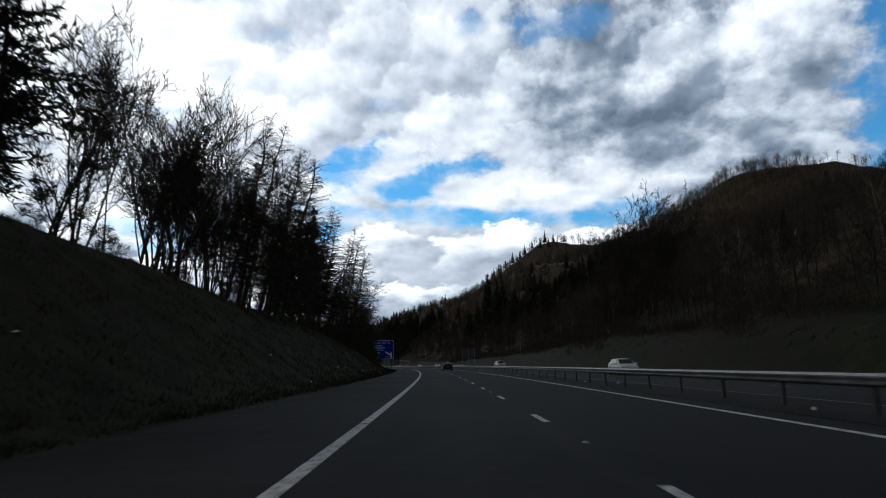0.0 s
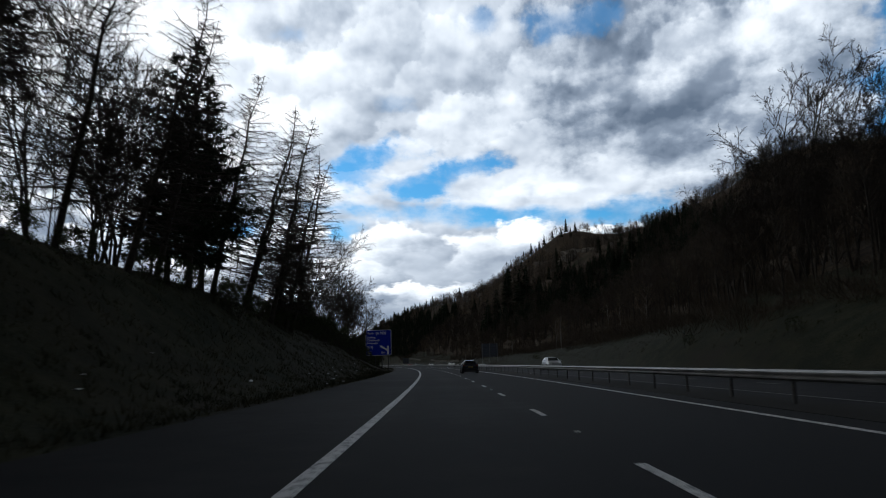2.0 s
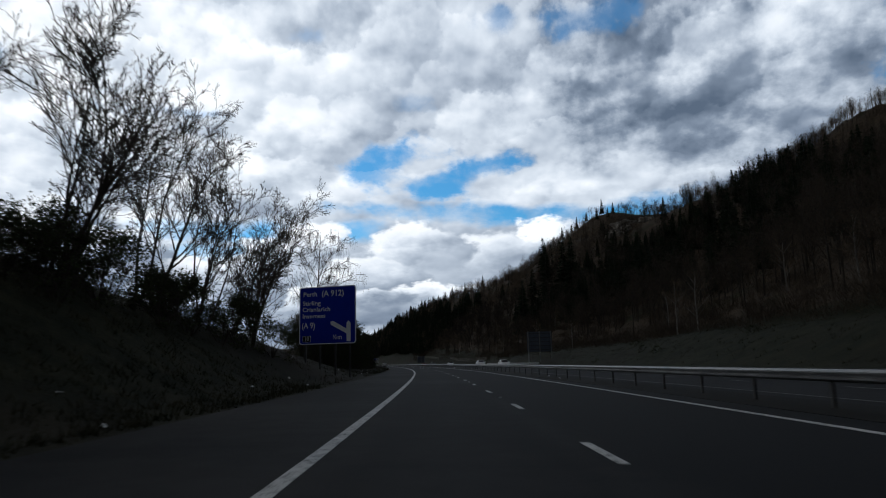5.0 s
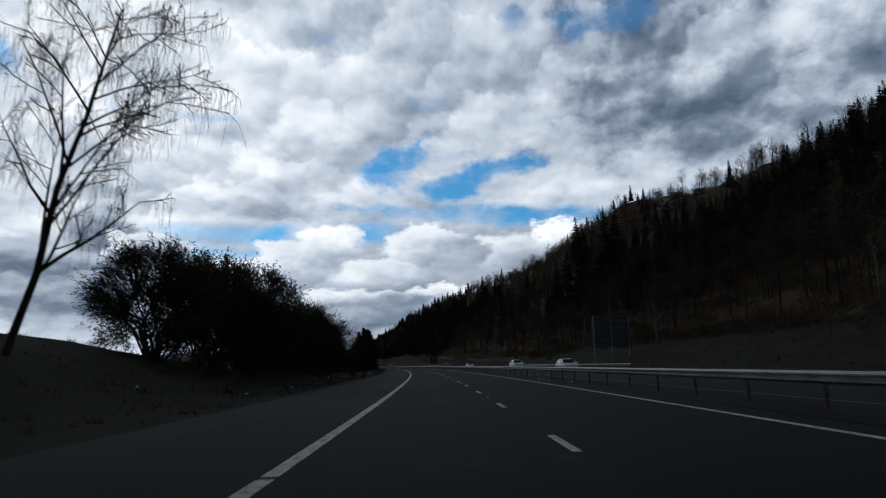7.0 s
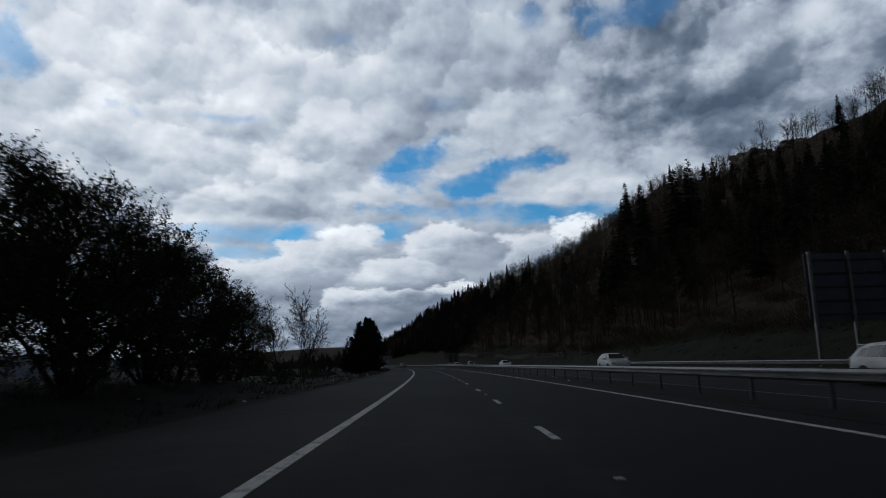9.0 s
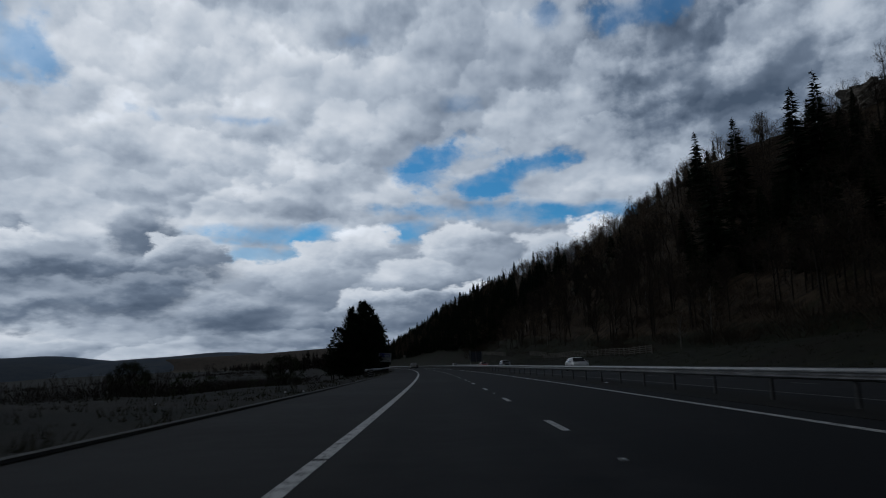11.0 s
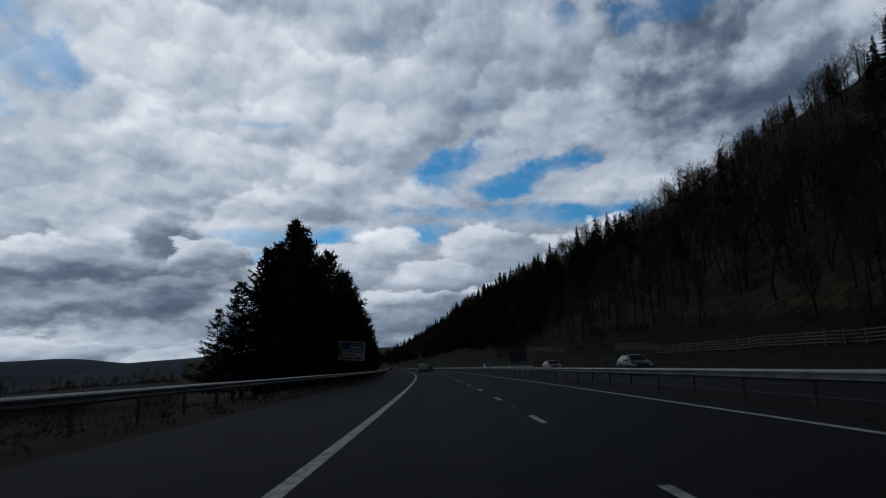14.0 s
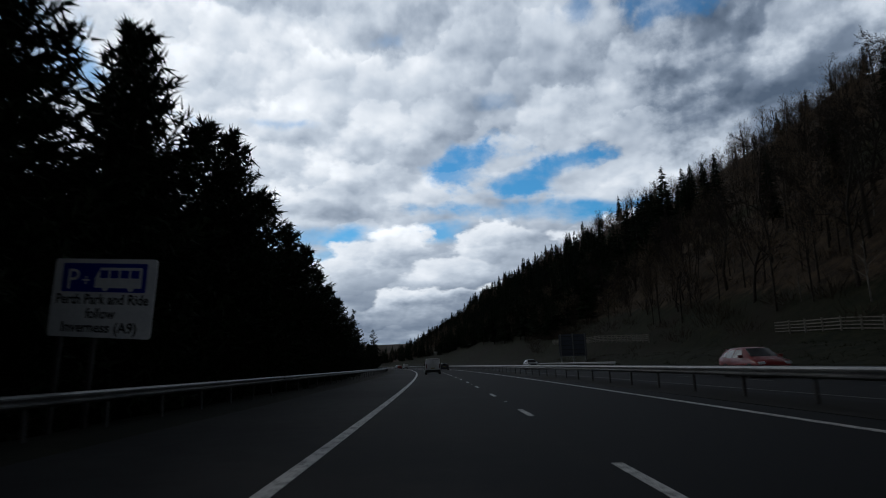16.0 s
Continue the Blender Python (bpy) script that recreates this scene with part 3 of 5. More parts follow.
def bare_tree(seed, tall, r, name="bare_tree", label="tall leafless broadleaved tree with fine dark twigs", kids=(11, 6, 5, 4), first=0.28, stems=1, lean=0.0, ang=(0.35, 0.8), lift=0.07, thin=0.5, mats=None, droop=False, gnarl=0.10, fine=0.04):
    rng = np.random.default_rng(seed)
    out = [[], [], [], []]
    for k in range(stems):
        d = unit(np.array([rng.normal() * 0.06 + lean, rng.normal() * 0.06, 1.0]) + (0.22 * unit(rng.normal(size=3) * [1, 1, 0.2]) if stems > 1 else 0))
        grow(np.array([rng.normal() * 0.15, rng.normal() * 0.15, -0.4]) * (1 if stems > 1 else np.array([0, 0, 1])), d, tall * rng.uniform(0.82, 1.0) * 0.93, r * rng.uniform(0.7, 1), 0, rng, out, gnarl, lift, kids, thin, ang, first)
    bark, twig = mats or (BARK, TWIG)
    v0, f0 = tubes(out[0], 7)
    two = np.array(out[2])
    two[:, 6:] = np.maximum(two[:, 6:], 0.02)
    chunks = [(*tubes(out[1], 4), 0), (*tubes(two, 3), 0)]
    tw = np.array(out[3])
    if len(tw):
        d = tw[:, 3:6] - tw[:, :3]
        chunks.append((*blades(tw[:, :3], d, np.linalg.norm(d, axis=1) * 1.25, np.maximum(tw[:, 6] * 2.6, fine), rng), 0))
        if droop:
            n = min(len(tw), 1900)
            pick = rng.choice(len(tw), n, replace=False)
            segs = []
            for row in tw[pick]:
                p, L = row[3:6].copy(), rng.uniform(0.3, 1.2)
                d = np.array([rng.normal() * 0.25, rng.normal() * 0.25, -0.6])
                for i in range(3):
                    d = unit(d + np.array([rng.normal() * 0.1, rng.normal() * 0.1, -0.5]))
                    segs.append((*p, *(p + d * L / 3), 0.008, 0.005))
                    p = p + d * L / 3
            chunks.append((*tubes(segs, 3), 0))
    return tree(name, label, mesh_of("trunk", [(v0, f0, 0)], [bark]), mesh_of("crown", chunks, [twig]))


def conifer(seed, tall, r, spread, name, label, whorl=0.42, start=0.12, droop=0.25, dense=1.0, leafy=True, blade=(0.22, 0.05), cap=9.0, cone=0.85, side=5):
    """A conifer: straight stem, whorls of drooping boughs with side shoots."""
    rng = np.random.default_rng(seed)
    stem, p = [], np.array([0, 0, -0.4])
    n = 9
    for i in range(n):
        q = np.array([rng.normal() * 0.05, rng.normal() * 0.05, 0]) * (i + 1) / 3 + np.array([0, 0, tall * (i + 1) / n])
        stem.append((*p, *q, r * (1 - i / n) + 0.012, r * (1 - (i + 1) / n) + 0.012))
        p = q
    boughs, shoots, tips, dirs = [], [], [], []
    z = tall * start
    while z < tall * 0.985:
        u = z / tall
        reach = spread * ((1 - u) ** cone) * (0.55 + 0.45 * min(1, (u - start) / 0.12 + 0.3)) + 0.12
        reach = min(reach, cap)
        for k in range(max(3, int(round((4 + 2 * rng.random()) * dense)))):
            a = rng.uniform(0, 6.283)
            L = reach * rng.uniform(0.45, 1.2)
            out = np.array([math.cos(a), math.sin(a), 0])
            d = unit(out + np.array([0, 0, rng.uniform(0.0, 0.3) + 0.5 * u - droop]))
            q = np.array([0, 0, z + rng.normal() * whorl * 0.35])
            m = 3
            for i in range(m):
                d = unit(d + np.array([rng.normal() * 0.10, rng.normal() * 0.10, 0.06 + rng.normal() * 0.05]))
                e = q + d * L / m
                boughs.append((*q, *e, 0.018 + 0.025 * L / 3 * (1 - i / m), 0.014 + 0.025 * L / 3 * (1 - (i + 1) / m)))
                c = max(2, int(side * L / m * (1.0 if leafy else 0.8)))
                for j in range(c):
                    t = rng.random()
                    x = q + (e - q) * t
                    sd = unit(d * 0.7 + np.cross(d, [0, 0, 1]) * rng.choice([-1, 1]) * rng.uniform(0.5, 1.1) * (1 if leafy else 0.6) + np.array([0, 0, (-0.25 if leafy else -0.7) + rng.normal() * 0.3]))
                    sl = (L * rng.uniform(0.10, 0.30) * (1.25 - 0.6 * (i + t) / m) + 0.08) if leafy else rng.uniform(0.25, 0.8)
                    shoots.append((*x, *(x + sd * sl), 0.007, 0.004))
                    if leafy:
                        w = max(2, int(sl / 0.085))
                        for b in range(w):
                            tips.append(x + sd * sl * (b + 0.6) / w)
                            dirs.append(sd * 0.7 + rng.normal(size=3) * 0.55)
                q = e
            if leafy:
                for b in range(6):
                    tips.append(q - d * L * 0.05 * b)
                    dirs.append(d + rng.normal(size=3) * 0.5)
        z += whorl * rng.uniform(0.7, 1.3)
    sh = np.array(shoots)
    sd = sh[:, 3:6] - sh[:, :3]
    chunks = [(*tubes(boughs, 3), 0), (*blades(sh[:, :3], sd, np.linalg.norm(sd, axis=1), np.full(len(sh), 0.028), rng), 0)]
    if leafy:
        tips, dirs = np.array(tips), np.array(dirs)
        v, f = blades(tips, dirs, rng.uniform(0.6, 1.4, len(tips)) * blade[0], rng.uniform(0.7, 1.3, len(tips)) * blade[1], rng)
        chunks = [chunks[0], (v, f, 1)]
    v0, f0 = tubes(stem, 7)
    return tree(name, label, mesh_of("trunk", [(v0, f0, 0)], [BARK]), mesh_of("crown", chunks, [TWIG, NEEDLE]))


def bush(seed, tall, wide, name, label, heads=90, sprays=18, size=0.075, clear=0.12, reach=0.10, limbs=9):
    """A shrub: stems that fan out from one stool, each head of its crown made of arching sprays set with small leaves."""
    rng = np.random.default_rng(seed)
    stems, shoots, at_leaf = [], [], []
    stools = []
    for k in range(limbs):
        a = k * 6.283 / limbs + rng.normal() * 0.3
        q = np.array([math.cos(a) * wide * 0.24, math.sin(a) * wide * 0.24, tall * 0.45]) * rng.uniform(0.6, 1.2, 3)
        r = 0.012 * tall
        bend = q * [0.45, 0.45, 0.5] + rng.normal(size=3) * 0.05 * tall
        stems += [(0, 0, -0.3, *bend, r * 1.3, r), (*bend, *q, r, r * 0.6)]
        stools.append(q)
    for k in range(heads):
        a, z = rng.uniform(0, 6.283), clear + (1 - clear) * rng.random() ** 0.85
        mid = clear + (1 - clear) * 0.42
        dome = math.sqrt(max(0.02, 1 - ((z - mid) / (1.02 - mid)) ** 2)) if z > mid else 0.82 + 0.18 * (z - clear) / (mid - clear)
        u = rng.uniform(0.45, 1.0) ** 0.5 * rng.uniform(0.85, 1.08)
        c = np.array([math.cos(a) * u * wide / 2 * dome, math.sin(a) * u * wide / 2 * dome, z * tall * 0.93])
        q = min(stools, key=lambda w: np.sum((w - c) ** 2))
        stems.append((*q, *c, 0.006 * tall, 0.002 * tall))
        away = unit(c - np.array([0, 0, tall * mid * 0.7]))
        for j in range(sprays):
            d = unit(away * 0.9 + rng.normal(size=3) * 0.75 + [0, 0, 0.25])
            L = tall * reach * rng.uniform(0.6, 1.5) * (1.7 if rng.random() < 0.08 else 1.0)
            e = c + rng.normal(size=3) * tall * reach * 0.35
            f = e + d * L + np.array([0, 0, -0.12 * L])
            shoots.append((*e, *f))
            m = max(4, int(L / size * 0.75))
            t = rng.random((m, 1)) ** 0.8
            at_leaf.append(e + (f - e) * t + rng.normal(size=(m, 3)) * size * 0.75)
    p = np.concatenate(at_leaf)
    v, f = leaves(p, rng.uniform(0.5, 1.25, len(p)) * size, rng)
    sh = np.array(shoots)
    d = sh[:, 3:6] - sh[:, :3]
    fine = blades(sh[:, :3], d, np.linalg.norm(d, axis=1) * 1.15, np.full(len(d), 0.026), rng)
    return tree(name, label, mesh_of("trunk", [(*tubes(stems, 4), 0)], [BARK]), mesh_of("crown", [(*fine, 0), (v, f, 1)], [TWIG, LEAF]), "bush")


PLACED = set()


def plant(ob, s, o, scale=1.0, turn=0.0, sink=0.0, lean=0.0):
    """The first use moves the model itself, later ones copy it; lean: degrees towards the road's right."""
    m = stand(s, o, float(height(s, o)) - sink) @ pose(0, 0, 0, 0, lean, 0) @ pose(0, 0, 0, 0, 0, turn) @ Matrix.Scale(scale, 4)
    if ob.name in PLACED:
        return copy_thing(ob, m)
    PLACED.add(ob.name)
    ob.matrix_world = m
    return ob


rnd = random.Random(7)
FAN = dict(lift=0.055, gnarl=0.12, fine=0.046)
BARE = [bare_tree(11, 17, 0.2, kids=(16, 8, 6, 5), thin=0.40, ang=(0.4, 0.85), **FAN), bare_tree(12, 15, 0.14, stems=3, kids=(11, 7, 5, 5), first=0.22, thin=0.40, ang=(0.38, 0.75), **FAN), bare_tree(13, 13, 0.11, stems=4, kids=(9, 6, 5, 5), first=0.2, thin=0.42, ang=(0.38, 0.75), **FAN), bare_tree(14, 18, 0.17, stems=2, kids=(13, 8, 6, 4), first=0.25, ang=(0.4, 0.8), thin=0.40, **FAN)]
OAK = [bare_tree(17, 15, 0.28, "oak_tree", "broad leafless tree with crooked spreading limbs", (13, 8, 6, 6), 0.3, 1, 0.05, (0.45, 0.85), 0.06, 0.37, (BARK, TWIG), gnarl=0.16, fine=0.036), bare_tree(18, 14, 0.24, "oak_tree", "broad leafless tree with crooked spreading limbs", (12, 8, 6, 6), 0.34, 1, -0.05, (0.45, 0.85), 0.06, 0.37, (BARK, TWIG), gnarl=0.15, fine=0.036)]
THIN = [bare_tree(15, 15, 0.09, kids=(12, 6, 5), first=0.38, ang=(0.3, 0.6), label="thin leafless young tree with sparse twigs"), bare_tree(16, 13, 0.08, kids=(12, 6, 5), first=0.34, ang=(0.3, 0.6), label="thin leafless young tree with sparse twigs")]
LARCH = [conifer(s, h, 0.22, w, "larch_tree", "tall leafless larch with thin drooping boughs", 0.46, 0.12, 0.30, 1.1, False, side=14, cone=0.7) for s, h, w in ((21, 19, 5.4), (22, 17.5, 4.8))]
PINE = [conifer(s, h, 0.22, 5.6, "spruce_tree", "dark green spruce with dense ragged boughs", 0.64, 0.14, 0.30, 1.05, True, (0.42, 0.12), cone=0.9) for s, h in ((31, 16), (32, 18))]
DENSE = [conifer(s, h, 0.24, w, "conifer_tree", "tall dense dark conifer with upswept shoots", 0.42, 0.02, -0.05, 1.3, True, (0.5, 0.13), cap=3.7, cone=0.84, side=4) for s, h, w in ((41, 15, 6.4), (42, 14, 5.6))]
BIRCH = bare_tree(51, 17.5, 0.19, "birch_tree", "slender leafless birch with hanging twigs", (22, 7, 6), 0.16, 1, 0.22, (0.5, 0.9), 0.0, 0.34, droop=True)
BUSH = [bush(61, 3.6, 4.4, "bush", "dark evergreen bush on the grass bank", 46, 11, 0.08, 0.02, 0.13), bush(62, 7.6, 8.2, "hawthorn_bush", "tall dark hawthorn just coming into leaf", 165, 16, 0.06, 0.19, 0.095), bush(63, 2.4, 3.0, "bush", "low dark scrub on the verge", 26, 10, 0.075, 0.02, 0.15, 6)]


def row(models, places, low=0.85, high=1.1, lean=(0, 0)):
    for i, (s, o) in enumerate(places):
        plant(models[(i * 7 + int(s)) % len(models)], s, o, rnd.uniform(low, high), rnd.uniform(0, 360), 0.1, rnd.uniform(*lean))


# wood on the left bank
row(PINE, [(20, -19), (25, -21), (28, -17.5), (98.5, -15.5), (101, -18), (104, -16.5)], 0.95, 1.08)
row(BARE, [(34, -17), (38, -21), (46, -17), (50, -20), (53, -16.5), (57, -19), (66, -21), (84, -18), (90, -17), (94, -20), (97, -20), (103, -20)], 0.8, 1.0, (2, 9))
for i, (s, o, tall) in enumerate(((126, -16, 12.5), (131, -18, 12), (140, -14.5, 13), (143, -17, 10.5), (147, -14, 9.5), (149, -16.5, 11), (153, -15, 11.5), (158, -13.5, 12), (162, -15, 11.5), (166, -12.5, 12), (170, -15, 11.5), (174, -13, 10.5), (181, -11.5, 9.5), (186, -14, 9))):
    k = (i * 3 + 1) % 4
    plant(BARE[k], s, o, tall / (15.6, 13.4, 11.4, 16.2)[k], s * 71 % 360, 0.1, 3 + i % 3 * 3)
for s, o, k, c in ((196.5, -15.2, 0, 1.0), (201.5, -16.5, 3, 0.95), (206, -17.5, 1, 0.85)):
    plant(BARE[k], s, o, c, s * 53 % 360, 0.1)
row(LARCH, [(58, -15.5), (61, -16), (64, -18.5), (67, -15), (71, -14.5), (71.5, -17), (75, -16), (78, -18), (82, -15.5), (88, -15), (93, -15.5), (105, -16), (109, -14.5), (112, -13), (115, -16), (119, -14), (117, -12.2), (114.5, -12.2)], 0.9, 1.08, (7, 15))
row(THIN, [(60 + i * 3.0 + rnd.uniform(-1, 1), -17 - rnd.uniform(0, 9)) for i in range(21)], 0.75, 1.05, (3, 12))
row(THIN + BARE[2:3], [(41 + i * 1.6 + rnd.uniform(-1, 1), -15 - (i * 29 % 83) * 0.09) for i in range(20)], 0.75, 1.05, (3, 13))
row(BUSH[:1], [(30 + i * 4.4 + rnd.uniform(-1.5, 1.5), -15.5 - rnd.uniform(0, 3)) for i in range(34)], 0.6, 1.0)
row(BUSH[2:], [(60 + i * 4.0 + rnd.uniform(-1.5, 1.5), -13 - rnd.uniform(0, 2)) for i in range(30)], 0.6, 1.1)
row(BUSH[:1], [(122, -14.5), (127, -13.5), (130, -15), (135, -14), (140, -12.5), (145, -13), (151, -12.5), (156, -12), (160, -12.5), (164, -11.5), (168, -11.5), (172, -11), (176, -11), (181, -10)], 1.1, 1.4)
row(BUSH[:1], [(99 + i * 2.9, -12.2 - (i * 7 % 5) * 0.8) for i in range(16)], 0.55, 0.85)
row(BUSH[:1], [(129.5, -14), (132, -13.2), (131.5, -15), (134, -14.5), (117, -12.5), (121, -13.5)], 1.15, 1.4)
row(BUSH[:1], [(128 + i * 3.3, -13.0 - (i * 5 % 4) * 0.9) for i in range(18)], 1.05, 1.4)
plant(BIRCH, 206.5, -12.1, 1.0, 0, 0, 6)
for i, (s, o, c) in enumerate(((221, -13, 0.7), (225, -15, 0.78), (229, -12.5, 0.85), (233, -13.5, 1.0), (237, -12, 1.02), (241, -14, 0.85), (246, -12, 0.72), (250, -14, 0.76), (254, -12, 0.8), (258, -13, 1.0), (262, -11.5, 1.02), (266, -13.5, 0.95), (270, -12, 0.9), (275, -12.5, 0.9), (279, -12, 0.8), (284, -12, 0.66))):
    plant(BUSH[1], s, o, c * (1.24 if s < 248 else 1.18), i * 77 % 360, 0.2)
row(BUSH[:1], [(222 + i * 5.3, -10 - rnd.uniform(0, 1.5)) for i in range(13)], 0.7, 1.0)
row(BUSH[2:], [(286, -9), (290, -10), (297, -11), (303, -10), (308, -12), (335, -15)], 0.6, 1.0)
plant(BARE[2], 294.5, -9.2, 0.62, 40, 0.1)
plant(BARE[1], 299, -12, 0.55, 140, 0.1)
plant(BUSH[1], 384, -18.5, 0.72, 20, 0.2)
plant(BUSH[1], 352, -26, 0.5, 80, 0.2)
row(BUSH[:1], [(400 + i * 7, -64 - (i * 5 % 17)) for i in range(16)], 0.7, 1.2)
row(BUSH[2:], [(345, -22), (352, -27), (376, -26), (390, -24), (400, -22)], 0.7, 1.2)
for i, (s, o, top) in enumerate(((427.6, -10.2, 14.4), (430.6, -11.0, 14.0), (430.6, -13.2, 12.8), (434, -11.0, 13.4), (436.5, -13.5, 14.4), (441, -11.6, 15.0), (446.5, -9.8, 15.2), (450, -11.4, 14.4), (453, -9.2, 13.6))):
    k = i % 2
    plant(DENSE[k], s, o, (top - float(height(s, o))) / (15, 14)[k], s * 91 % 360, 0.1)
for s, o, tall in ((430.5, -15.6, 11.8), (428, -17.0, 9.0), (433, -17.0, 10.0)):
    plant(PINE[int(s) % 2], s, o, tall / 17, s * 91 % 360, 0.1)
for i in range(14):
    s = 456 + i * 3.6
    plant(DENSE[i % 2], s, -8.9 - (i % 2) * 2.2, np.interp(s, [456, 475, 500], [0.92, 0.8, 0.6]) * rnd.uniform(0.9, 1.08), rnd.uniform(0, 360), 0.1)
row(DENSE, [(444 + i * 6.0, -13.5) for i in range(8)], 0.75, 0.95)
row(DENSE + PINE[1:], [(502 + i * 12 + rnd.uniform(-2, 2), -9 - rnd.uniform(0, 8)) for i in range(15)], 0.45, 0.72)


# ---------------------------------------------------------------- woods on the hill
def template_bare(seed, twigs=430):
    """A leafless woodland tree: slim trunk, limbs to rounded heads of fine twigs."""
    rng = np.random.default_rng(seed)
    tall = 10.5
    trunk = tubes([(0, 0, -0.5, 0.15, 0, tall * 0.45, 0.13, 0.09), (0.15, 0, tall * 0.45, rng.normal() * 0.3, rng.normal() * 0.3, tall * 0.9, 0.09, 0.02)], 4)
    k = 15
    a, z = rng.uniform(0, 6.283, k), rng.uniform(0.42, 0.93, k)
    r = 2.6 * np.sqrt(np.clip(1 - ((z - 0.6) / 0.38) ** 2, 0.04, 1)) * rng.uniform(0.45, 1.05, k)
    ends = np.stack([np.cos(a) * r, np.sin(a) * r, z * tall], 1)
    roots = np.stack([0 * a, 0 * a, (z - 0.12 - 0.05 * r) * tall], 1)
    d = ends - roots
    limbs = blades(roots, d, np.linalg.norm(d, axis=1) * 1.15, np.full(k, 0.10), rng)
    pick = rng.integers(0, k, twigs)
    back = rng.random((twigs, 1)) * 0.55
    p = ends[pick] - d[pick] * back + rng.normal(size=(twigs, 3)) * 0.42
    way = d[pick] / np.linalg.norm(d[pick], axis=1, keepdims=True) + rng.normal(size=(twigs, 3)) * 0.65 + [0, 0, 0.25]
    fine = blades(p, way, rng.uniform(0.5, 1.25, twigs), rng.uniform(0.03, 0.065, twigs), rng)
    return [(*trunk, 0), (*limbs, 0), (*fine, 1)]


def template_spruce(seed):
    rng = np.random.default_rng(seed)
    stem = tubes([(0, 0, -0.5, 0, 0, 14.0, 0.2, 0.02)], 4)
    n = 420
    u = rng.random(n) ** 1.3 * 0.86 + 0.12
    a = rng.uniform(0, 6.283, n)
    out = np.stack([np.cos(a), np.sin(a), rng.uniform(-0.45, 0.15, n)], 1)
    p = np.stack([0 * a, 0 * a, u * 14.0], 1)
    L = 2.9 * (1 - u) ** 0.8 * rng.uniform(0.5, 1.1, n) + 0.25
    main = blades(p + out * L[:, None] * 0.15, out, L, L * 0.22 + 0.12, rng)
    return [(*stem, 0), (*main, 1)]


def scatter(name, label, temps, places, mats, material_roll=None):
    """Many trees as one mesh: each place is s, o, scale, turn."""
    chunks = []
    for i, (s, o, c, a) in enumerate(places):
        x, y, z = at(s, o, float(height(s, o)))
        ca, sa = math.cos(a) * c, math.sin(a) * c
        R = np.array([[ca, -sa, 0], [sa, ca, 0], [0, 0, c * (0.85 + 0.3 * ((i * 7) % 11) / 11)]])
        for v, f, m in temps[i % len(temps)]:
            chunks.append((v @ R.T + [x, y, z], f, m))
    return tagged(new(name, mesh_of(name, chunks, mats)), label, "woodland", kind="stuff")


def template_scrub(seed):
    rng = np.random.default_rng(seed)
    n = 130
    a = rng.uniform(0, 6.283, n)
    r = rng.random(n) ** 0.5 * 1.6
    p = np.stack([np.cos(a) * r, np.sin(a) * r, rng.random(n) * 0.9 - 0.1], 1)
    return [(*blades(p, np.stack([np.cos(a) * 0.5, np.sin(a) * 0.5, 0 * a + 1], 1) + rng.normal(size=(n, 3)) * 0.4, rng.uniform(0.5, 1.5, n), rng.uniform(0.02, 0.05, n), rng), 0)]


rng = np.random.default_rng(5)
bare_t = [template_bare(i) for i in range(8)]
spruce_t = [template_spruce(i) for i in range(4)]
bare_p, spruce_p, pale_p = [], [], []
for i in range(6400):
    s = rng.uniform(-10, 1150)
    lo = np.interp(s, [0, 60, 130, 200, 300, 560, 1000], [33, 31, 33, 44, 43, 36, 38])
    o = lo + rng.random() ** 1.1 * (146 - lo)
    if s > 560 and rng.random() < 0.3:
        continue
    c = rng.uniform(0.72, 1.12) * (0.78 if s < 100 else 1.0)
    a = rng.uniform(0, 6.283)
    cone = (570 < s < 820 and o < 80 and rng.random() < 0.8) or (300 < s < 415 and 48 < o < 105 and rng.random() < 0.5) or (s > 800 and rng.random() < 0.35) or (240 < s < 345 and 55 < o < 125 and rng.random() < 0.5) or (o > 55 and rng.random() < 0.03)
    if 355 < s < 470 and o > 105 and rng.random() < 0.6:
        continue
    if 425 < s < 570 and o < 66 and rng.random() < 0.45:
        continue
    (spruce_p if cone else bare_p).append((s, o, c * (0.95 if cone and s > 560 else 0.8 if cone else 1), a))
bare_p = bare_p[:3100]
spruce_p += [(405, 54, 1.5, 0), (409, 73.6, 1.9, 1), (405, 76, 1.6, 2), (375, 134, 1.0, 0), (371, 136, 0.8, 2), (366, 133, 0.9, 1), (580, 64, 1.5, 0), (594, 40, 1.3, 0), (426, 71, 1.7, 1), (431, 66, 1.4, 2), *[(690 + i * 9.0, 236 + (i * 37 % 23) - i * 3, 0.75 + (i * 5 % 4) * 0.12, i) for i in range(14)], (470, 84, 1.6, 0), (478, 88, 1.3, 3)]
for i in range(34):
    pale_p.append((rng.uniform(20, 620), 36 + rng.random() * 16, rng.uniform(0.5, 0.9), rng.uniform(0, 6.283)))
scrub_t = [template_scrub(i) for i in range(4)]
scrub_p = []
for i in range(2600):
    s = rng.uniform(10, 620)
    lo = np.interp(s, [0, 60, 130, 200, 300, 560, 1000], [31, 29.5, 31, 38, 39, 36, 36])
    if 425 < s < 570 and rng.random() < 0.75:
        continue
    scrub_p.append((s, lo - 5 * (rng.random() < 0.2) * rng.random() + rng.random() ** 1.6 * 45, rng.uniform(0.6, 1.5), rng.uniform(0, 6.283)))
scatter("bramble_scrub", "brown leafless scrub and bramble under the hillside trees", scrub_t, scrub_p, [TWIG_SHADED])
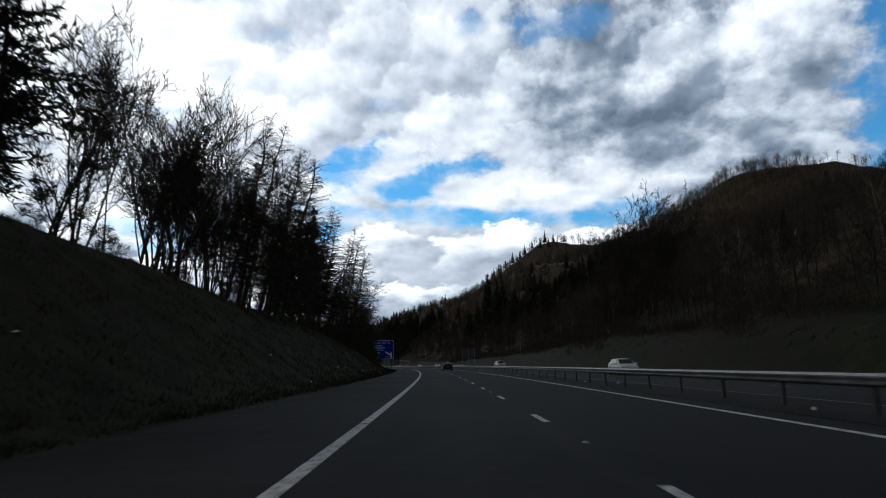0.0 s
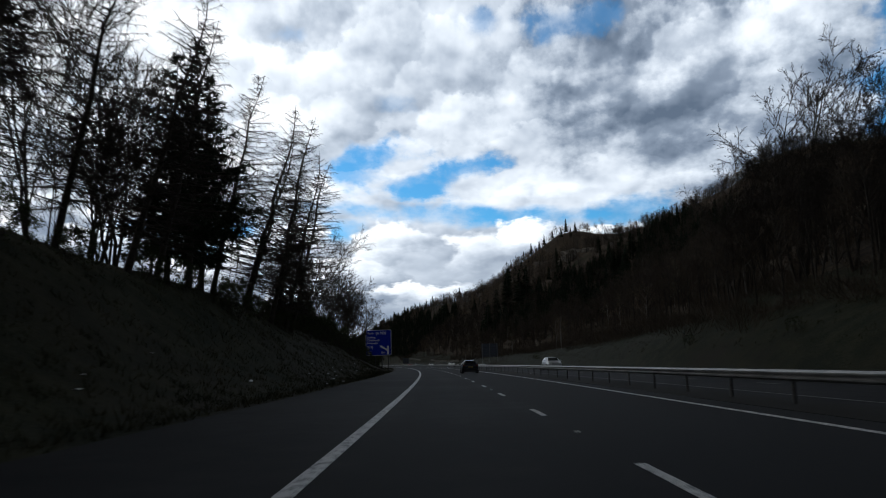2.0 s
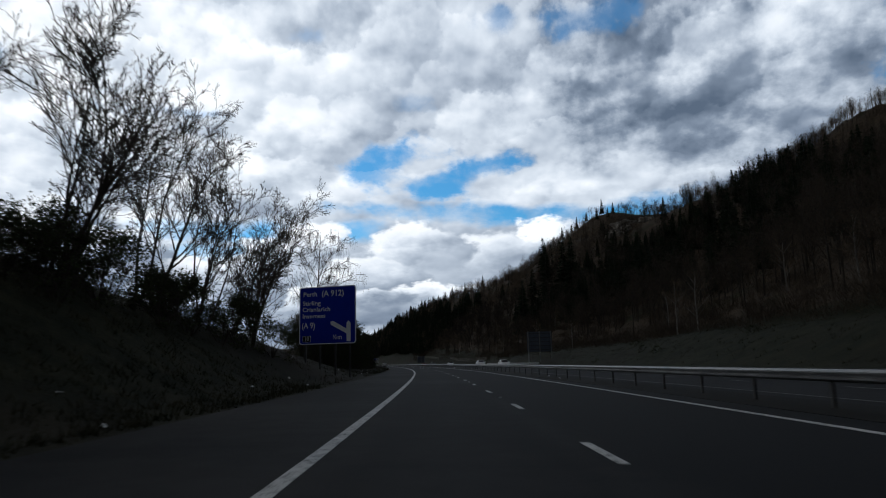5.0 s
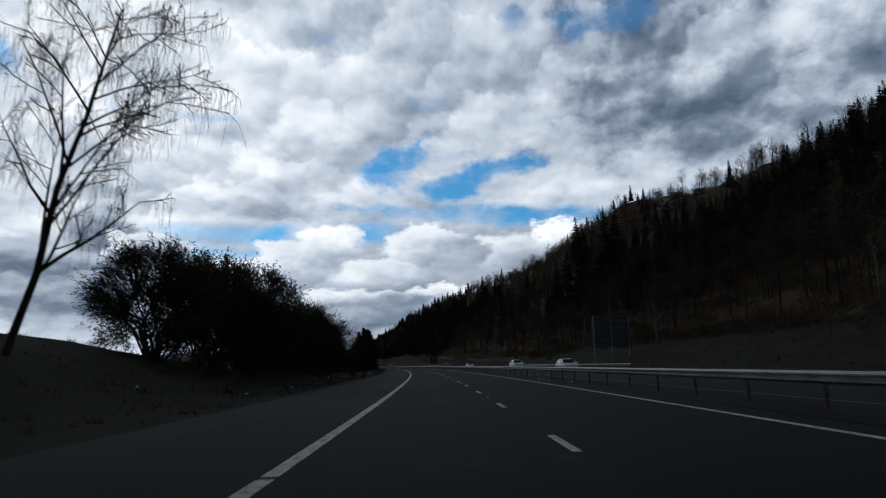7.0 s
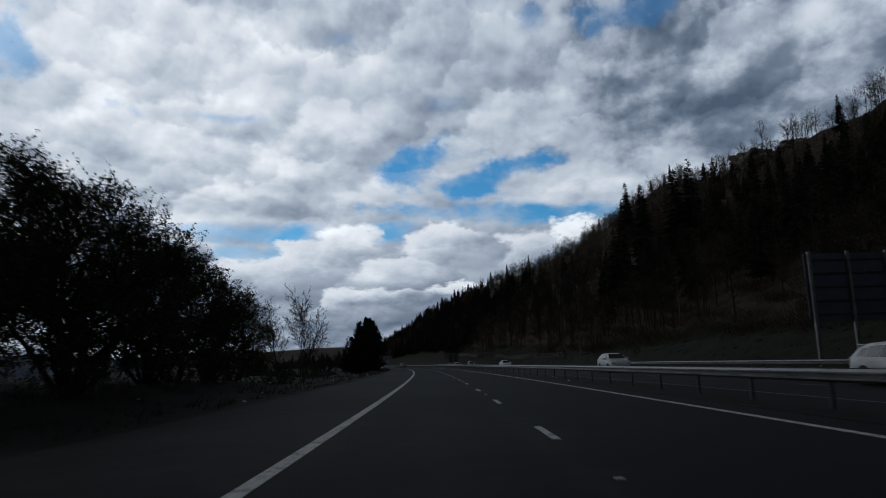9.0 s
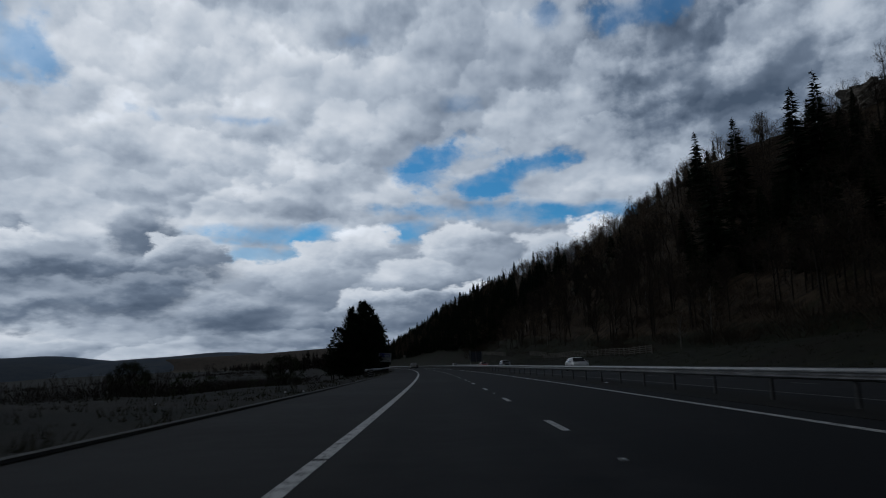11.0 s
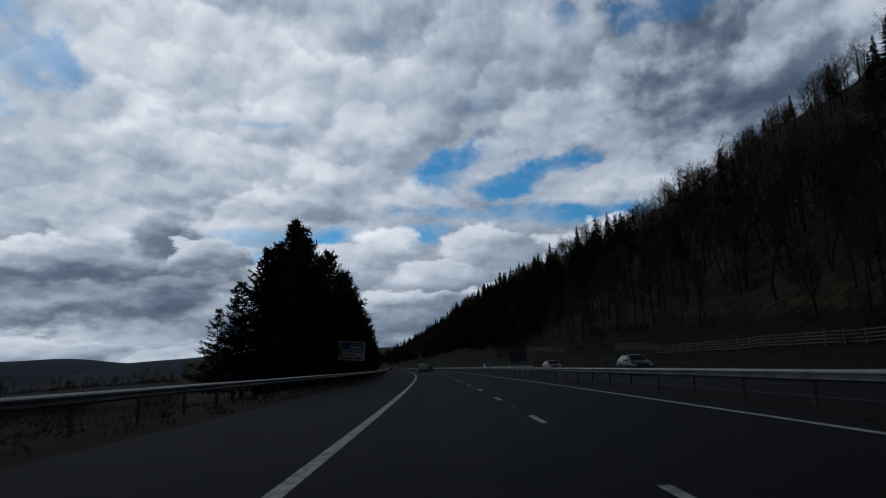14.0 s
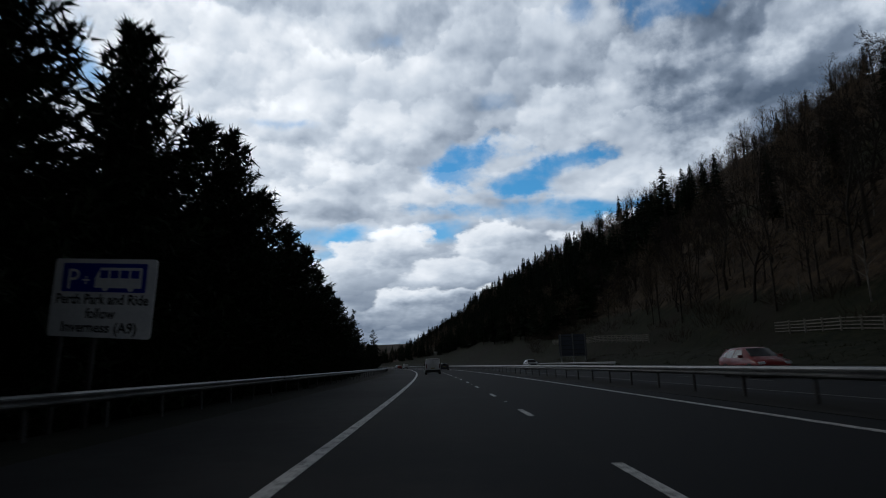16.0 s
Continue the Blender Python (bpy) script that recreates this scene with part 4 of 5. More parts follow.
top_p = [(rng.normal(505, 75), rng.normal(325, 30), rng.uniform(0.9, 1.5), rng.uniform(0, 6.283)) for i in range(460)] + [(rng.uniform(400, 640), rng.uniform(170, 335), rng.uniform(0.8, 1.25), rng.uniform(0, 6.283)) for i in range(1000)]
# hilltop twigs carry the painted sunlit tone
scatter("hilltop_wood", "thin leafless trees on the high far hilltop", [template_bare(20 + i, 230) for i in range(5)], top_p, [BARK, TWIG_SUNLIT])
high_p = [(rng.uniform(560, 900), 146 + rng.random() * 130, rng.uniform(0.7, 1.1), rng.uniform(0, 6.283)) for i in range(650)]
# same trees twice: far ones in the sunlit tone, nearer ones in the shaded
scatter("hillside_wood", "leafless brown woodland on the far part of the hillside, sunlight painted into its twigs", bare_t, [p for p in bare_p if p[0] >= 470] + high_p, [BARK, TWIG_SUNLIT])
scatter("hillside_wood", "dark leafless broadleaved woodland covering the steep hillside, shade painted into its twigs", bare_t, [p for p in bare_p if p[0] < 470], [BARK, TWIG_SHADED])
scatter("spruce_wood", "dark spruces standing on the hillside and along its crest", spruce_t, spruce_p, [BARK, NEEDLE])
scatter("birch_edge", "pale slender birches along the foot of the wood", bare_t, pale_p, [BARK_PALE, TWIG_SUNLIT])
far_p = [(rng.uniform(620, 1700), -10 - rng.random() ** 2 * 45, rng.uniform(0.6, 1.0), rng.uniform(0, 6.283)) for i in range(320)]
hedge_p = [(rng.uniform(330, 1100), -70 - rng.random() ** 1.4 * 320, rng.uniform(0.35, 0.7), rng.uniform(0, 6.283)) for i in range(260)]
brush_p = [(rng.uniform(420, 1000), -62 - rng.random() ** 1.2 * 260, rng.uniform(0.7, 1.5), rng.uniform(0, 6.283)) for i in range(420)] + [(rng.uniform(325, 430), -19 - rng.random() * 45, rng.uniform(0.5, 1.1), rng.uniform(0, 6.283)) for i in range(420)]
scatter("field_scrub", "dark leafless hedges and scrub over the low fields", scrub_t, brush_p, [TWIG])
scatter("field_trees", "dark leafless hedgerow trees scattered over the low fields", bare_t, hedge_p, [BARK, TWIG])
scatter("far_wood", "dark mixed woodland along the road in the distance", spruce_t[:2] + bare_t[:3], far_p, [BARK, TWIG])

for s, o, c, k in ((106, 38, 0.9, 1), (112, 40, 1.0, 3), (118, 39, 0.9, 1), (123, 42, 1.0, 0), (129, 41, 0.85, 2), (109, 42, 1.05, 2), (114, 44, 1.1, 0), (115, 38, 0.95, 2), (121, 40, 1.1, 3), (126, 44, 1.1, 1), (131, 38, 0.9, 3), (134, 41, 0.9, 2)):
    plant(BARE[k], s, o, c * 1.2, s * 37 % 360, 0.2)
for i in range(38):
    s = 434 + i * 2.5
    high = s < 520
    plant(OAK[i % 2] if i % 3 else BARE[i % 4], s, 40 + (i * 37 % (26 if high else 7)), ((0.9 if i % 3 else 0.8) + (i * 13 % 7) * 0.05) * (0.92 if high else 0.75), i * 71 % 360, 0.2, -3)
for i in range(14):
    plant(BARE[i % 4], 512 + i * 5.2, 39 + (i * 11 % 13), 0.5 + (i * 5 % 4) * 0.07, i * 97 % 360, 0.2)
for s, o in ((214, 30), (222, 31), (233, 34), (118, 26.5), (196, 33), (330, 31), (100, 27)):
    plant(BUSH[2], s, o, 0.55, s, 0.1)


def tufts(name, label, n, s0, s1, o0, o1, seed, power=1.0):
    """Rough grass: bent blades in tussocks on the verge."""
    rng = np.random.default_rng(seed)
    k = n // 9
    s, o = rng.uniform(s0, s1, k), o0 + (o1 - o0) * rng.random(k) ** power
    s = np.repeat(s, 9) + rng.normal(size=k * 9) * 0.16
    o = np.repeat(o, 9) + rng.normal(size=k * 9) * 0.16
    big = np.repeat(rng.uniform(0.5, 1.4, k), 9)
    p = at(s, o, height(s, o) - 0.02)
    d = np.stack([rng.normal(size=len(s)) * 0.5, rng.normal(size=len(s)) * 0.5, np.ones(len(s))], 1)
    v, f = blades(p, d, rng.uniform(0.12, 0.34, len(s)) * big, rng.uniform(0.018, 0.045, len(s)), rng)
    return tagged(new(name, mesh_of(name, [(v, f, 0)], [GRASS])), label, "grass", kind="stuff")


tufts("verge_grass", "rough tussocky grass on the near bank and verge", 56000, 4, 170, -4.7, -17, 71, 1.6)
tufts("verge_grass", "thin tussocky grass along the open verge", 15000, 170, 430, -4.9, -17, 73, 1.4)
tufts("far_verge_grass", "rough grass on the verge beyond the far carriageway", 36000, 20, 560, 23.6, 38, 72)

# pale crags on the ridge
for i, (s, o, r) in enumerate(((438, 116, 5.0), (446, 120, 6.5), (455, 117, 4.5), (462, 122, 5.5), (430, 124, 4.0), (300, 100, 3.5), (176, 88, 3.5), (181, 92, 3.0))):
    bm = bmesh.new()
    bmesh.ops.create_icosphere(bm, subdivisions=4, radius=1.0)
    for v in bm.verts:
        q = v.co.copy()
        k = 0.75 + 0.35 * noise.fractal(q * 1.6 + Vector((i * 7, 0, 0)), 1.0, 2.0, 4) + 0.12 * noise.cell(q * 3.0)
        v.co = Vector((q.x * k * r, q.y * k * r * 1.4, q.z * k * r * 0.75))
    rock = tagged(part("crag_rock", bm, ROCK), "pale weathered rock outcrop on the wooded ridge", "rock", "rocks on the ridge")
    rock.matrix_world = stand(s, o, float(height(s, o)) - 0.2 * r, i * 50)

# far hills
def ridge(name, label, a0, a1, dist, top, seed, mat):
    """A long low hill with a rounded back, seen far off."""
    rng = np.random.default_rng(seed)
    n, m = 90, 12
    az = np.radians(np.linspace(a0, a1, n))
    ph = rng.uniform(0, 6.28, 6)
    prof = sum(np.sin(az * k * 5 + ph[i]) / k for i, k in enumerate((1, 2, 3, 5, 8, 13)))
    h = top * (0.75 + 0.22 * prof) * np.clip(np.minimum(np.arange(n), n - 1 - np.arange(n)) / 12.0, 0, 1) ** 0.6
    v = []
    for j in range(m):
        u = j / (m - 1)
        d = dist + 900 * u
        zz = -25 + (h + 25) * math.sin(min(1.0, u * 1.35) * math.pi / 2)
        v.append(np.stack([np.sin(az) * d, np.cos(az) * d, zz], 1))
    v = np.concatenate(v)
    i = (np.arange(m - 1)[:, None] * n + np.arange(n - 1)[None]).ravel()
    me = bpy.data.meshes.new(name)
    me.from_pydata(v.tolist(), [], np.stack([i, i + 1, i + n + 1, i + n], 1).tolist())
    me.materials.append(mat)
    me.polygons.foreach_set("use_smooth", [True] * len(me.polygons))
    return tagged(new(name, me), label, "hill", kind="structure")


ridge("backdrop_hill", "low moorland hills in the distance, blue haze painted into their colour", -75, -18, 2600, 92, 3, FAR_HAZY)
ridge("backdrop_hill", "rounded far hill with pale fields, blue haze painted into its colour", -34, -6, 2100, 68, 8, FAR_HAZY)
ridge("backdrop_hill", "wooded far hill closing the valley", -26, 22, 2300, 75, 5, spotted("far_wood_hill", (0.020, 0.022, 0.020), (0.05, 0.046, 0.038), 0.02, 0.98, 8, gloss=0.05))


# ---------------------------------------------------------------- signs
def lettering(words, size, x, z, mat, parent, name="lettering", y=-0.03, align="LEFT", label="", fit=0.0, bold=0.0):
    """Raised letters on a board that faces -y; fit: the width that the words take."""
    c = bpy.data.curves.new(name, "FONT")
    c.body, c.size, c.extrude, c.align_x, c.resolution_u, c.offset = words, size, 0.003, align, 3, bold
    ob = new(name, c)
    me = bpy.data.meshes.new_from_object(ob)
    bpy.data.objects.remove(ob)
    bpy.data.curves.remove(c)
    me.materials.clear()
    me.materials.append(mat)
    ob = new(name, me)
    ob.parent = parent
    wide = max(v.co.x for v in me.vertices) - min(v.co.x for v in me.vertices)
    ob.matrix_local = pose(x, y, z, 90) @ Matrix.Diagonal((fit / wide if fit else 1, 1, 1, 1))
    return tagged(ob, label) if label else ob


def plate(name, w, z0, z1, depth, mat, parent, y=0.0, r=0.12, x=0.0, label=""):
    bm = bmesh.new()
    pts = []
    for cx, cz, a0 in ((x + w / 2 - r, z1 - r, 0), (x - w / 2 + r, z1 - r, 90), (x - w / 2 + r, z0 + r, 180), (x + w / 2 - r, z0 + r, 270)):
        pts += [(cx + r * math.cos(radians(a0 + k * 22.5)), cz + r * math.sin(radians(a0 + k * 22.5))) for k in range(5)]
    face = bm.faces.new([bm.verts.new((a, y, b)) for a, b in pts])
    ex = bmesh.ops.extrude_face_region(bm, geom=[face])["geom"]
    bmesh.ops.translate(bm, vec=(0, depth, 0), verts=[v for v in ex if isinstance(v, bmesh.types.BMVert)])
    bmesh.ops.recalc_face_normals(bm, faces=bm.faces)
    return part(name, bm, mat, parent, label)


def posts(parent, xs, z1, low=-1.0, w=0.16, mat=None):
    for x in xs:
        part("post", boxed(x - w / 2, x + w / 2, 0.06, 0.06 + w, low, z1, bevel=0.01), mat or POST, parent)


def quad(name, pts, y, mat, parent, thick=0.006):
    bm = bmesh.new()
    face = bm.faces.new([bm.verts.new((a, y, b)) for a, b in pts])
    ex = bmesh.ops.extrude_face_region(bm, geom=[face])["geom"]
    bmesh.ops.translate(bm, vec=(0, thick, 0), verts=[v for v in ex if isinstance(v, bmesh.types.BMVert)])
    bmesh.ops.recalc_face_normals(bm, faces=bm.faces)
    return part(name, bm, mat, parent)


# the blue direction sign
sign = tagged(empty("direction_sign"), "large blue motorway direction sign with white lettering on four posts", "road sign")
plate("board", 5.9, 0.0, 5.6, 0.05, WHITE, sign, 0.0, 0.25, label="white sign rim")
plate("panel", 5.72, 0.09, 5.51, 0.012, BLUE, sign, -0.013, 0.2, label="blue sign face")
lettering("Perth", 0.62, -2.55, 4.68, WHITE, sign, fit=1.42, bold=0.006)
lettering("(A 912)", 0.80, -0.62, 4.64, WHITE, sign, fit=2.3, bold=0.008)
lettering("Stirling", 0.60, -2.62, 3.80, WHITE, sign, fit=1.9, bold=0.006)
lettering("Crianlarich", 0.60, -2.62, 3.18, WHITE, sign, fit=2.9, bold=0.006)
lettering("Inverness", 0.60, -2.62, 2.54, WHITE, sign, fit=2.38, bold=0.006)
lettering("(A 9)", 0.80, -2.68, 1.56, WHITE, sign, fit=1.36, bold=0.008)
lettering("½m", 0.62, 0.55, 0.45, WHITE, sign, bold=0.006)
plate("junction_rim", 0.86, 0.24, 0.84, 0.008, WHITE, sign, -0.024, 0.05, -2.15)
plate("junction_panel", 0.80, 0.27, 0.81, 0.008, BLACK, sign, -0.032, 0.04, -2.15)
lettering("10", 0.52, -2.15, 0.37, WHITE, sign, y=-0.037, align="CENTER")
quad("arrow", [(2.0, 0.2), (2.42, 0.2), (2.42, 1.95), (2.21, 2.2), (2.0, 1.95)], -0.026, WHITE, sign)
quad("arrow", [(2.0, 0.95), (2.0, 1.42), (0.62, 2.2), (0.32, 2.12), (0.38, 1.85)], -0.022, WHITE, sign)
posts(sign, (-2.3, -0.8, 0.8, 2.3), 5.2, -3.2)
sign.matrix_world = stand(192.8, -7.72, 3.1, -16, 0.935)

# the white park-and-ride sign
ride = tagged(empty("park_and_ride_sign"), "white sign with a blue panel and black lettering behind the barrier", "road sign")
plate("board", 3.3, 0.22, 2.45, 0.04, WHITE, ride, 0.0, 0.1)
plate("panel", 2.72, 1.50, 2.32, 0.01, BLUE, ride, -0.011, 0.03, label="dark blue panel")
lettering("P", 0.84, -1.22, 1.58, WHITE, ride, y=-0.016)
lettering("+", 0.5, -0.72, 1.66, WHITE, ride, y=-0.016)
quad("bus_outline", [(-0.28, 1.62), (1.22, 1.62), (1.22, 2.2), (-0.12, 2.2), (-0.28, 1.9)], -0.017, WHITE, ride)
for i in range(4):
    part("bus_window", boxed(-0.12 + i * 0.33, 0.14 + i * 0.33, -0.024, -0.017, 1.9, 2.12), BLUE, ride)
for x in (0.08, 0.9):
    plate("bus_wheel", 0.2, 1.52, 1.72, 0.006, WHITE, ride, -0.025, 0.099, x)
lettering("Perth Park and Ride", 0.40, 0.0, 1.16, BLACK, ride, y=-0.006, align="CENTER", fit=2.98, bold=0.008)
lettering("follow", 0.40, 0.0, 0.76, BLACK, ride, y=-0.006, align="CENTER", fit=0.96, bold=0.008)
lettering("Inverness (A9)", 0.40, 0.0, 0.37, BLACK, ride, y=-0.006, align="CENTER", fit=2.42, bold=0.008)
posts(ride, (-1.3, -0.2), 2.2, -3.4, 0.12)
ride.matrix_world = stand(438, -6.45, 1.9, -12, 0.86) @ pose(0, 0, 1.2, 0, 4.5, 0) @ pose(0, 0, -1.2)


def back_sign(s, o, w, z0, z1, n, label):
    """A sign seen from behind: panel, horizontal rails, posts."""
    ob = tagged(empty("sign_back"), label, "road sign")
    plate("board", w, z0, z1, 0.05, GREYBACK, ob, 0.0, 0.15)
    k = 5
    for i in range(k):
        z = z0 + (z1 - z0) * (i + 0.5) / k
        part("rail", boxed(-w / 2 + 0.1, w / 2 - 0.1, -0.08, -0.002, z - 0.05, z + 0.05), POST, ob)
    for i in range(n):
        x = -w / 2 + 0.25 + (w - 0.5) * i / (n - 1)
        part("post", boxed(x - 0.09, x + 0.09, -0.27, -0.08, -1.0, z1 + 0.1, bevel=0.02), STEEL, ob, "pale galvanised post")
    ob.matrix_world = stand(s, o, float(height(s, o)), 0)
    return ob


back_sign(279.5, 28.8, 5.6, 2.2, 6.6, 3, "back of a tall dark sign on three pale posts")
back_sign(533, 26.2, 4.6, 1.4, 5.0, 3, "back of a dark sign on three pale posts")


# ---------------------------------------------------------------- fence, kerb, barrier end, litter
def fence(s0, s1, o):
    """Post-and-rail fence with four rails on the verge."""
    thing = tagged(empty("post_and_rail_fence"), "weathered pale timber post and rail fence below the wood", "fence", kind="structure")
    s = s0
    while s < s1:
        e = s + 2.6
        z, ze = float(height(s, o)), float(height(e, o))
        p = child("post", POST_MESH, thing)
        p.matrix_world = stand(s, o, z)
        a, b = Vector(at(s, o, z)), Vector(at(e, o, ze))
        d = b - a
        for k in range(4):
            r = child("rail", RAIL_MESH, thing)
            r.matrix_world = Matrix.Translation((a + b) / 2 + Vector((0, 0, 0.28 + k * 0.29))) @ d.to_track_quat("Y", "Z").to_matrix().to_4x4() @ Matrix.Diagonal((1, d.length / 2.6, 1, 1))
        s = e
    return thing


def plain_mesh(name, bm, mat):
    me = bpy.data.meshes.new(name)
    bm.to_mesh(me)
    bm.free()
    me.materials.append(mat)
    return me


POST_MESH = plain_mesh("post", boxed(-0.06, 0.06, -0.06, 0.06, -0.2, 1.32, bevel=0.012), TIMBER)
RAIL_MESH = plain_mesh("rail", boxed(-0.02, 0.02, -1.32, 1.32, -0.05, 0.05, bevel=0.008), TIMBER)
fence(388, 464, 34.5)
fence(466, 486, 35.5)
fence(520, 585, 34.5)

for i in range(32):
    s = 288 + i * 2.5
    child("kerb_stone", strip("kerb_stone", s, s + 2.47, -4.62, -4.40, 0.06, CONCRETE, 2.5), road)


def barrier_end():
    """Striped end of the barrier."""
    ob = tagged(empty("barrier_end_marker"), "black and white striped end board of the steel barrier", "marker board")
    part("board", boxed(-0.3, 0.3, 0, 0.03, 0.05, 0.85), BLACK, ob)
    for i in range(4):
        z = 0.08 + i * 0.2
        quad("stripe", [(-0.28, z), (0.28, z + 0.1), (0.28, z + 0.19), (-0.28, z + 0.09)], -0.008, FADED, ob)
    part("post", boxed(-0.04, 0.04, 0.032, 0.1, -0.2, 0.8), POST, ob)
    ob.matrix_world = stand(366.2, -5.4, 0)


barrier_end()
rl = random.Random(3)
for i in range(64):
    left = i < 48
    s = rl.uniform(6, 330)
    o = rl.uniform(-9.5, -4.9) if left else rl.uniform(8.9, 10.8)
    bm = bmesh.new()
    n = rl.randint(5, 7)
    ring = [bm.verts.new((rl.uniform(0.06, 0.16) * math.cos(a * 6.283 / n), rl.uniform(0.04, 0.1) * math.sin(a * 6.283 / n), rl.uniform(0.0, 0.06))) for a in range(n)]
    mid = bm.verts.new((0, 0, rl.uniform(0.05, 0.11)))
    for a in range(n):
        bm.faces.new((ring[a], ring[(a + 1) % n], mid))
    ob = tagged(part("litter_scrap", bm, LITTER), "crumpled pale scrap of litter on the verge" if left else "pale scrap of litter under the barrier", "litter", "litter along the road")
    ob.matrix_world = stand(s, o, float(height(s, o)) + (0.02 if left else 0.012), rl.uniform(0, 360))

STUD = plain_mesh("road_stud", boxed(-0.045, 0.045, -0.05, 0.05, 0, 0.02, bevel=0.008), LINE)
for i in range(0, 34):
    o_ = child("road_stud", STUD, road)
    o_.matrix_world = stand(9.95 + 18 * i, 3.645, 0.0)


# ---------------------------------------------------------------- vehicles
def paint(name, a, b, rough=0.3, metal=0.2, gloss=0.3):
    def build(k, sh):
        v = where(k)
        dirt = k.step(k.math("ADD", k.noise(v, 1.5, 5), k.math("MULTIPLY", k.noise(v, 14.0, 3), 0.25)), 0.5, 0.8)
        k.put(sh.inputs["Base Color"], k.mix(k.math("MULTIPLY", dirt, 0.5), a, b))
        k.put(sh.inputs["Roughness"], k.math("ADD", rough, k.math("MULTIPLY", dirt, 0.3)))
        k.put(sh.inputs["Metallic"], metal)
        k.put(sh.inputs["Coat Weight"], 0.15)
        k.put(sh.inputs["Specular IOR Level"], gloss)
    return material(name, build)


DARK_BLUE = paint("dark_blue_paint", (0.0025, 0.003, 0.008), (0.006, 0.006, 0.008), 0.2, 0.0, 0.2)
WHITE_P = paint("white_paint", (0.62, 0.62, 0.62), (0.40, 0.38, 0.35), 0.35, 0.0)
SILVER = paint("silver_paint", (0.32, 0.33, 0.34), (0.22, 0.21, 0.20), 0.35, 0.6)
GREY_P = paint("dark_grey_paint", (0.03, 0.032, 0.036), (0.045, 0.042, 0.04))
RED_P = paint("red_paint", (0.22, 0.012, 0.012), (0.12, 0.02, 0.018), 0.3, 0.0)
GLASS = spotted("dark_car_glass", (0.010, 0.012, 0.014), (0.018, 0.020, 0.022), 1.0, 0.1, gloss=0.5)
TYRE = spotted("tyre_rubber", (0.010, 0.010, 0.010), (0.022, 0.022, 0.021), 6, 0.85)
ALLOY = spotted("wheel_alloy", (0.30, 0.30, 0.31), (0.45, 0.45, 0.46), 6, 0.4, metal=0.8)
TRIM = spotted("black_plastic", (0.010, 0.010, 0.010), (0.018, 0.018, 0.018), 6, 0.7)
LAMP_RED = spotted("red_lamp", (0.05, 0.004, 0.004), (0.09, 0.007, 0.006), 8, 0.2)
LAMP_CLEAR = spotted("clear_lamp", (0.45, 0.46, 0.48), (0.65, 0.66, 0.68), 8, 0.15)
YELLOW = spotted("yellow_plate", (0.34, 0.25, 0.03), (0.42, 0.32, 0.05), 8, 0.5)


def body_mesh(stations, mat):
    """Loft of car sections: y, low half width, low z, belt half width, belt z, roof half width, roof z."""
    bm = bmesh.new()
    rings = []
    for y, wl, zl, wb, zb, wr, zr in stations:
        half = [(0, zl), (wl * 0.92, zl), (wl, zl + 0.12), (wb, zl + (zb - zl) * 0.6), (wb * 0.985, zb), (wr, zr - 0.05), (wr * 0.8, zr), (0, zr + 0.015)]
        pts = half + [(-x, z) for x, z in reversed(half[1:-1])]
        rings.append([bm.verts.new((x, y, z)) for x, z in pts])
    n = len(rings[0])
    for a, b in zip(rings, rings[1:]):
        for i in range(n):
            bm.faces.new((a[i], a[(i + 1) % n], b[(i + 1) % n], b[i]))
    bm.faces.new(rings[0])
    bm.faces.new(rings[-1][::-1])
    bmesh.ops.recalc_face_normals(bm, faces=bm.faces)
    for f in bm.faces:
        f.smooth = True
    return bm


def between(st, y):
    ys = [s[0] for s in st]
    return [float(np.interp(y, ys, [s[i] for s in st])) for i in range(7)]


def side_pane(st, ya, yb, f0, f1, sign, mat, parent, name="side_window", slope_a=0.0, slope_b=0.0):
    """A pane that lies on the cabin's side."""
    bm = bmesh.new()
    v = []
    for y, f in ((ya, f0), (yb, f0), (yb + slope_b, f1), (ya + slope_a, f1)):
        _, wl, zl, wb, zb, wr, zr = between(st, y)
        x = wb * 0.985 + (wr - wb * 0.985) * f
        v.append(bm.verts.new((sign * (x + 0.012), y, zb + (zr - 0.05 - zb) * f)))
    face = bm.faces.new(v)
    ex = bmesh.ops.extrude_face_region(bm, geom=[face])["geom"]
    bmesh.ops.translate(bm, vec=(-sign * 0.03, 0, 0), verts=[q for q in ex if isinstance(q, bmesh.types.BMVert)])
    bmesh.ops.recalc_face_normals(bm, faces=bm.faces)
    return part(name, bm, mat, parent)


def end_pane(pts, mat, parent, name, push):
    """A pane across the car, from (half width, y, z) pairs, bottom first."""
    (w0, y0, z0), (w1, y1, z1) = pts
    bm = bmesh.new()
    rows = []
    for k in range(5):
        x = -1 + k / 2
        bow = 0.05 * (1 - x * x) * (1 if push > 0 else -1)
        rows.append([bm.verts.new((x * w0, y0 + bow + push, z0)), bm.verts.new((x * w1, y1 + bow + push, z1))])
    for a, b in zip(rows, rows[1:]):
        bm.faces.new((a[0], b[0], b[1], a[1]))
    ex = bmesh.ops.extrude_face_region(bm, geom=list(bm.faces))["geom"]
    bmesh.ops.translate(bm, vec=(0, -push * 3, 0), verts=[q for q in ex if isinstance(q, bmesh.types.BMVert)])
    bmesh.ops.recalc_face_normals(bm, faces=bm.faces)
    return part(name, bm, mat, parent)


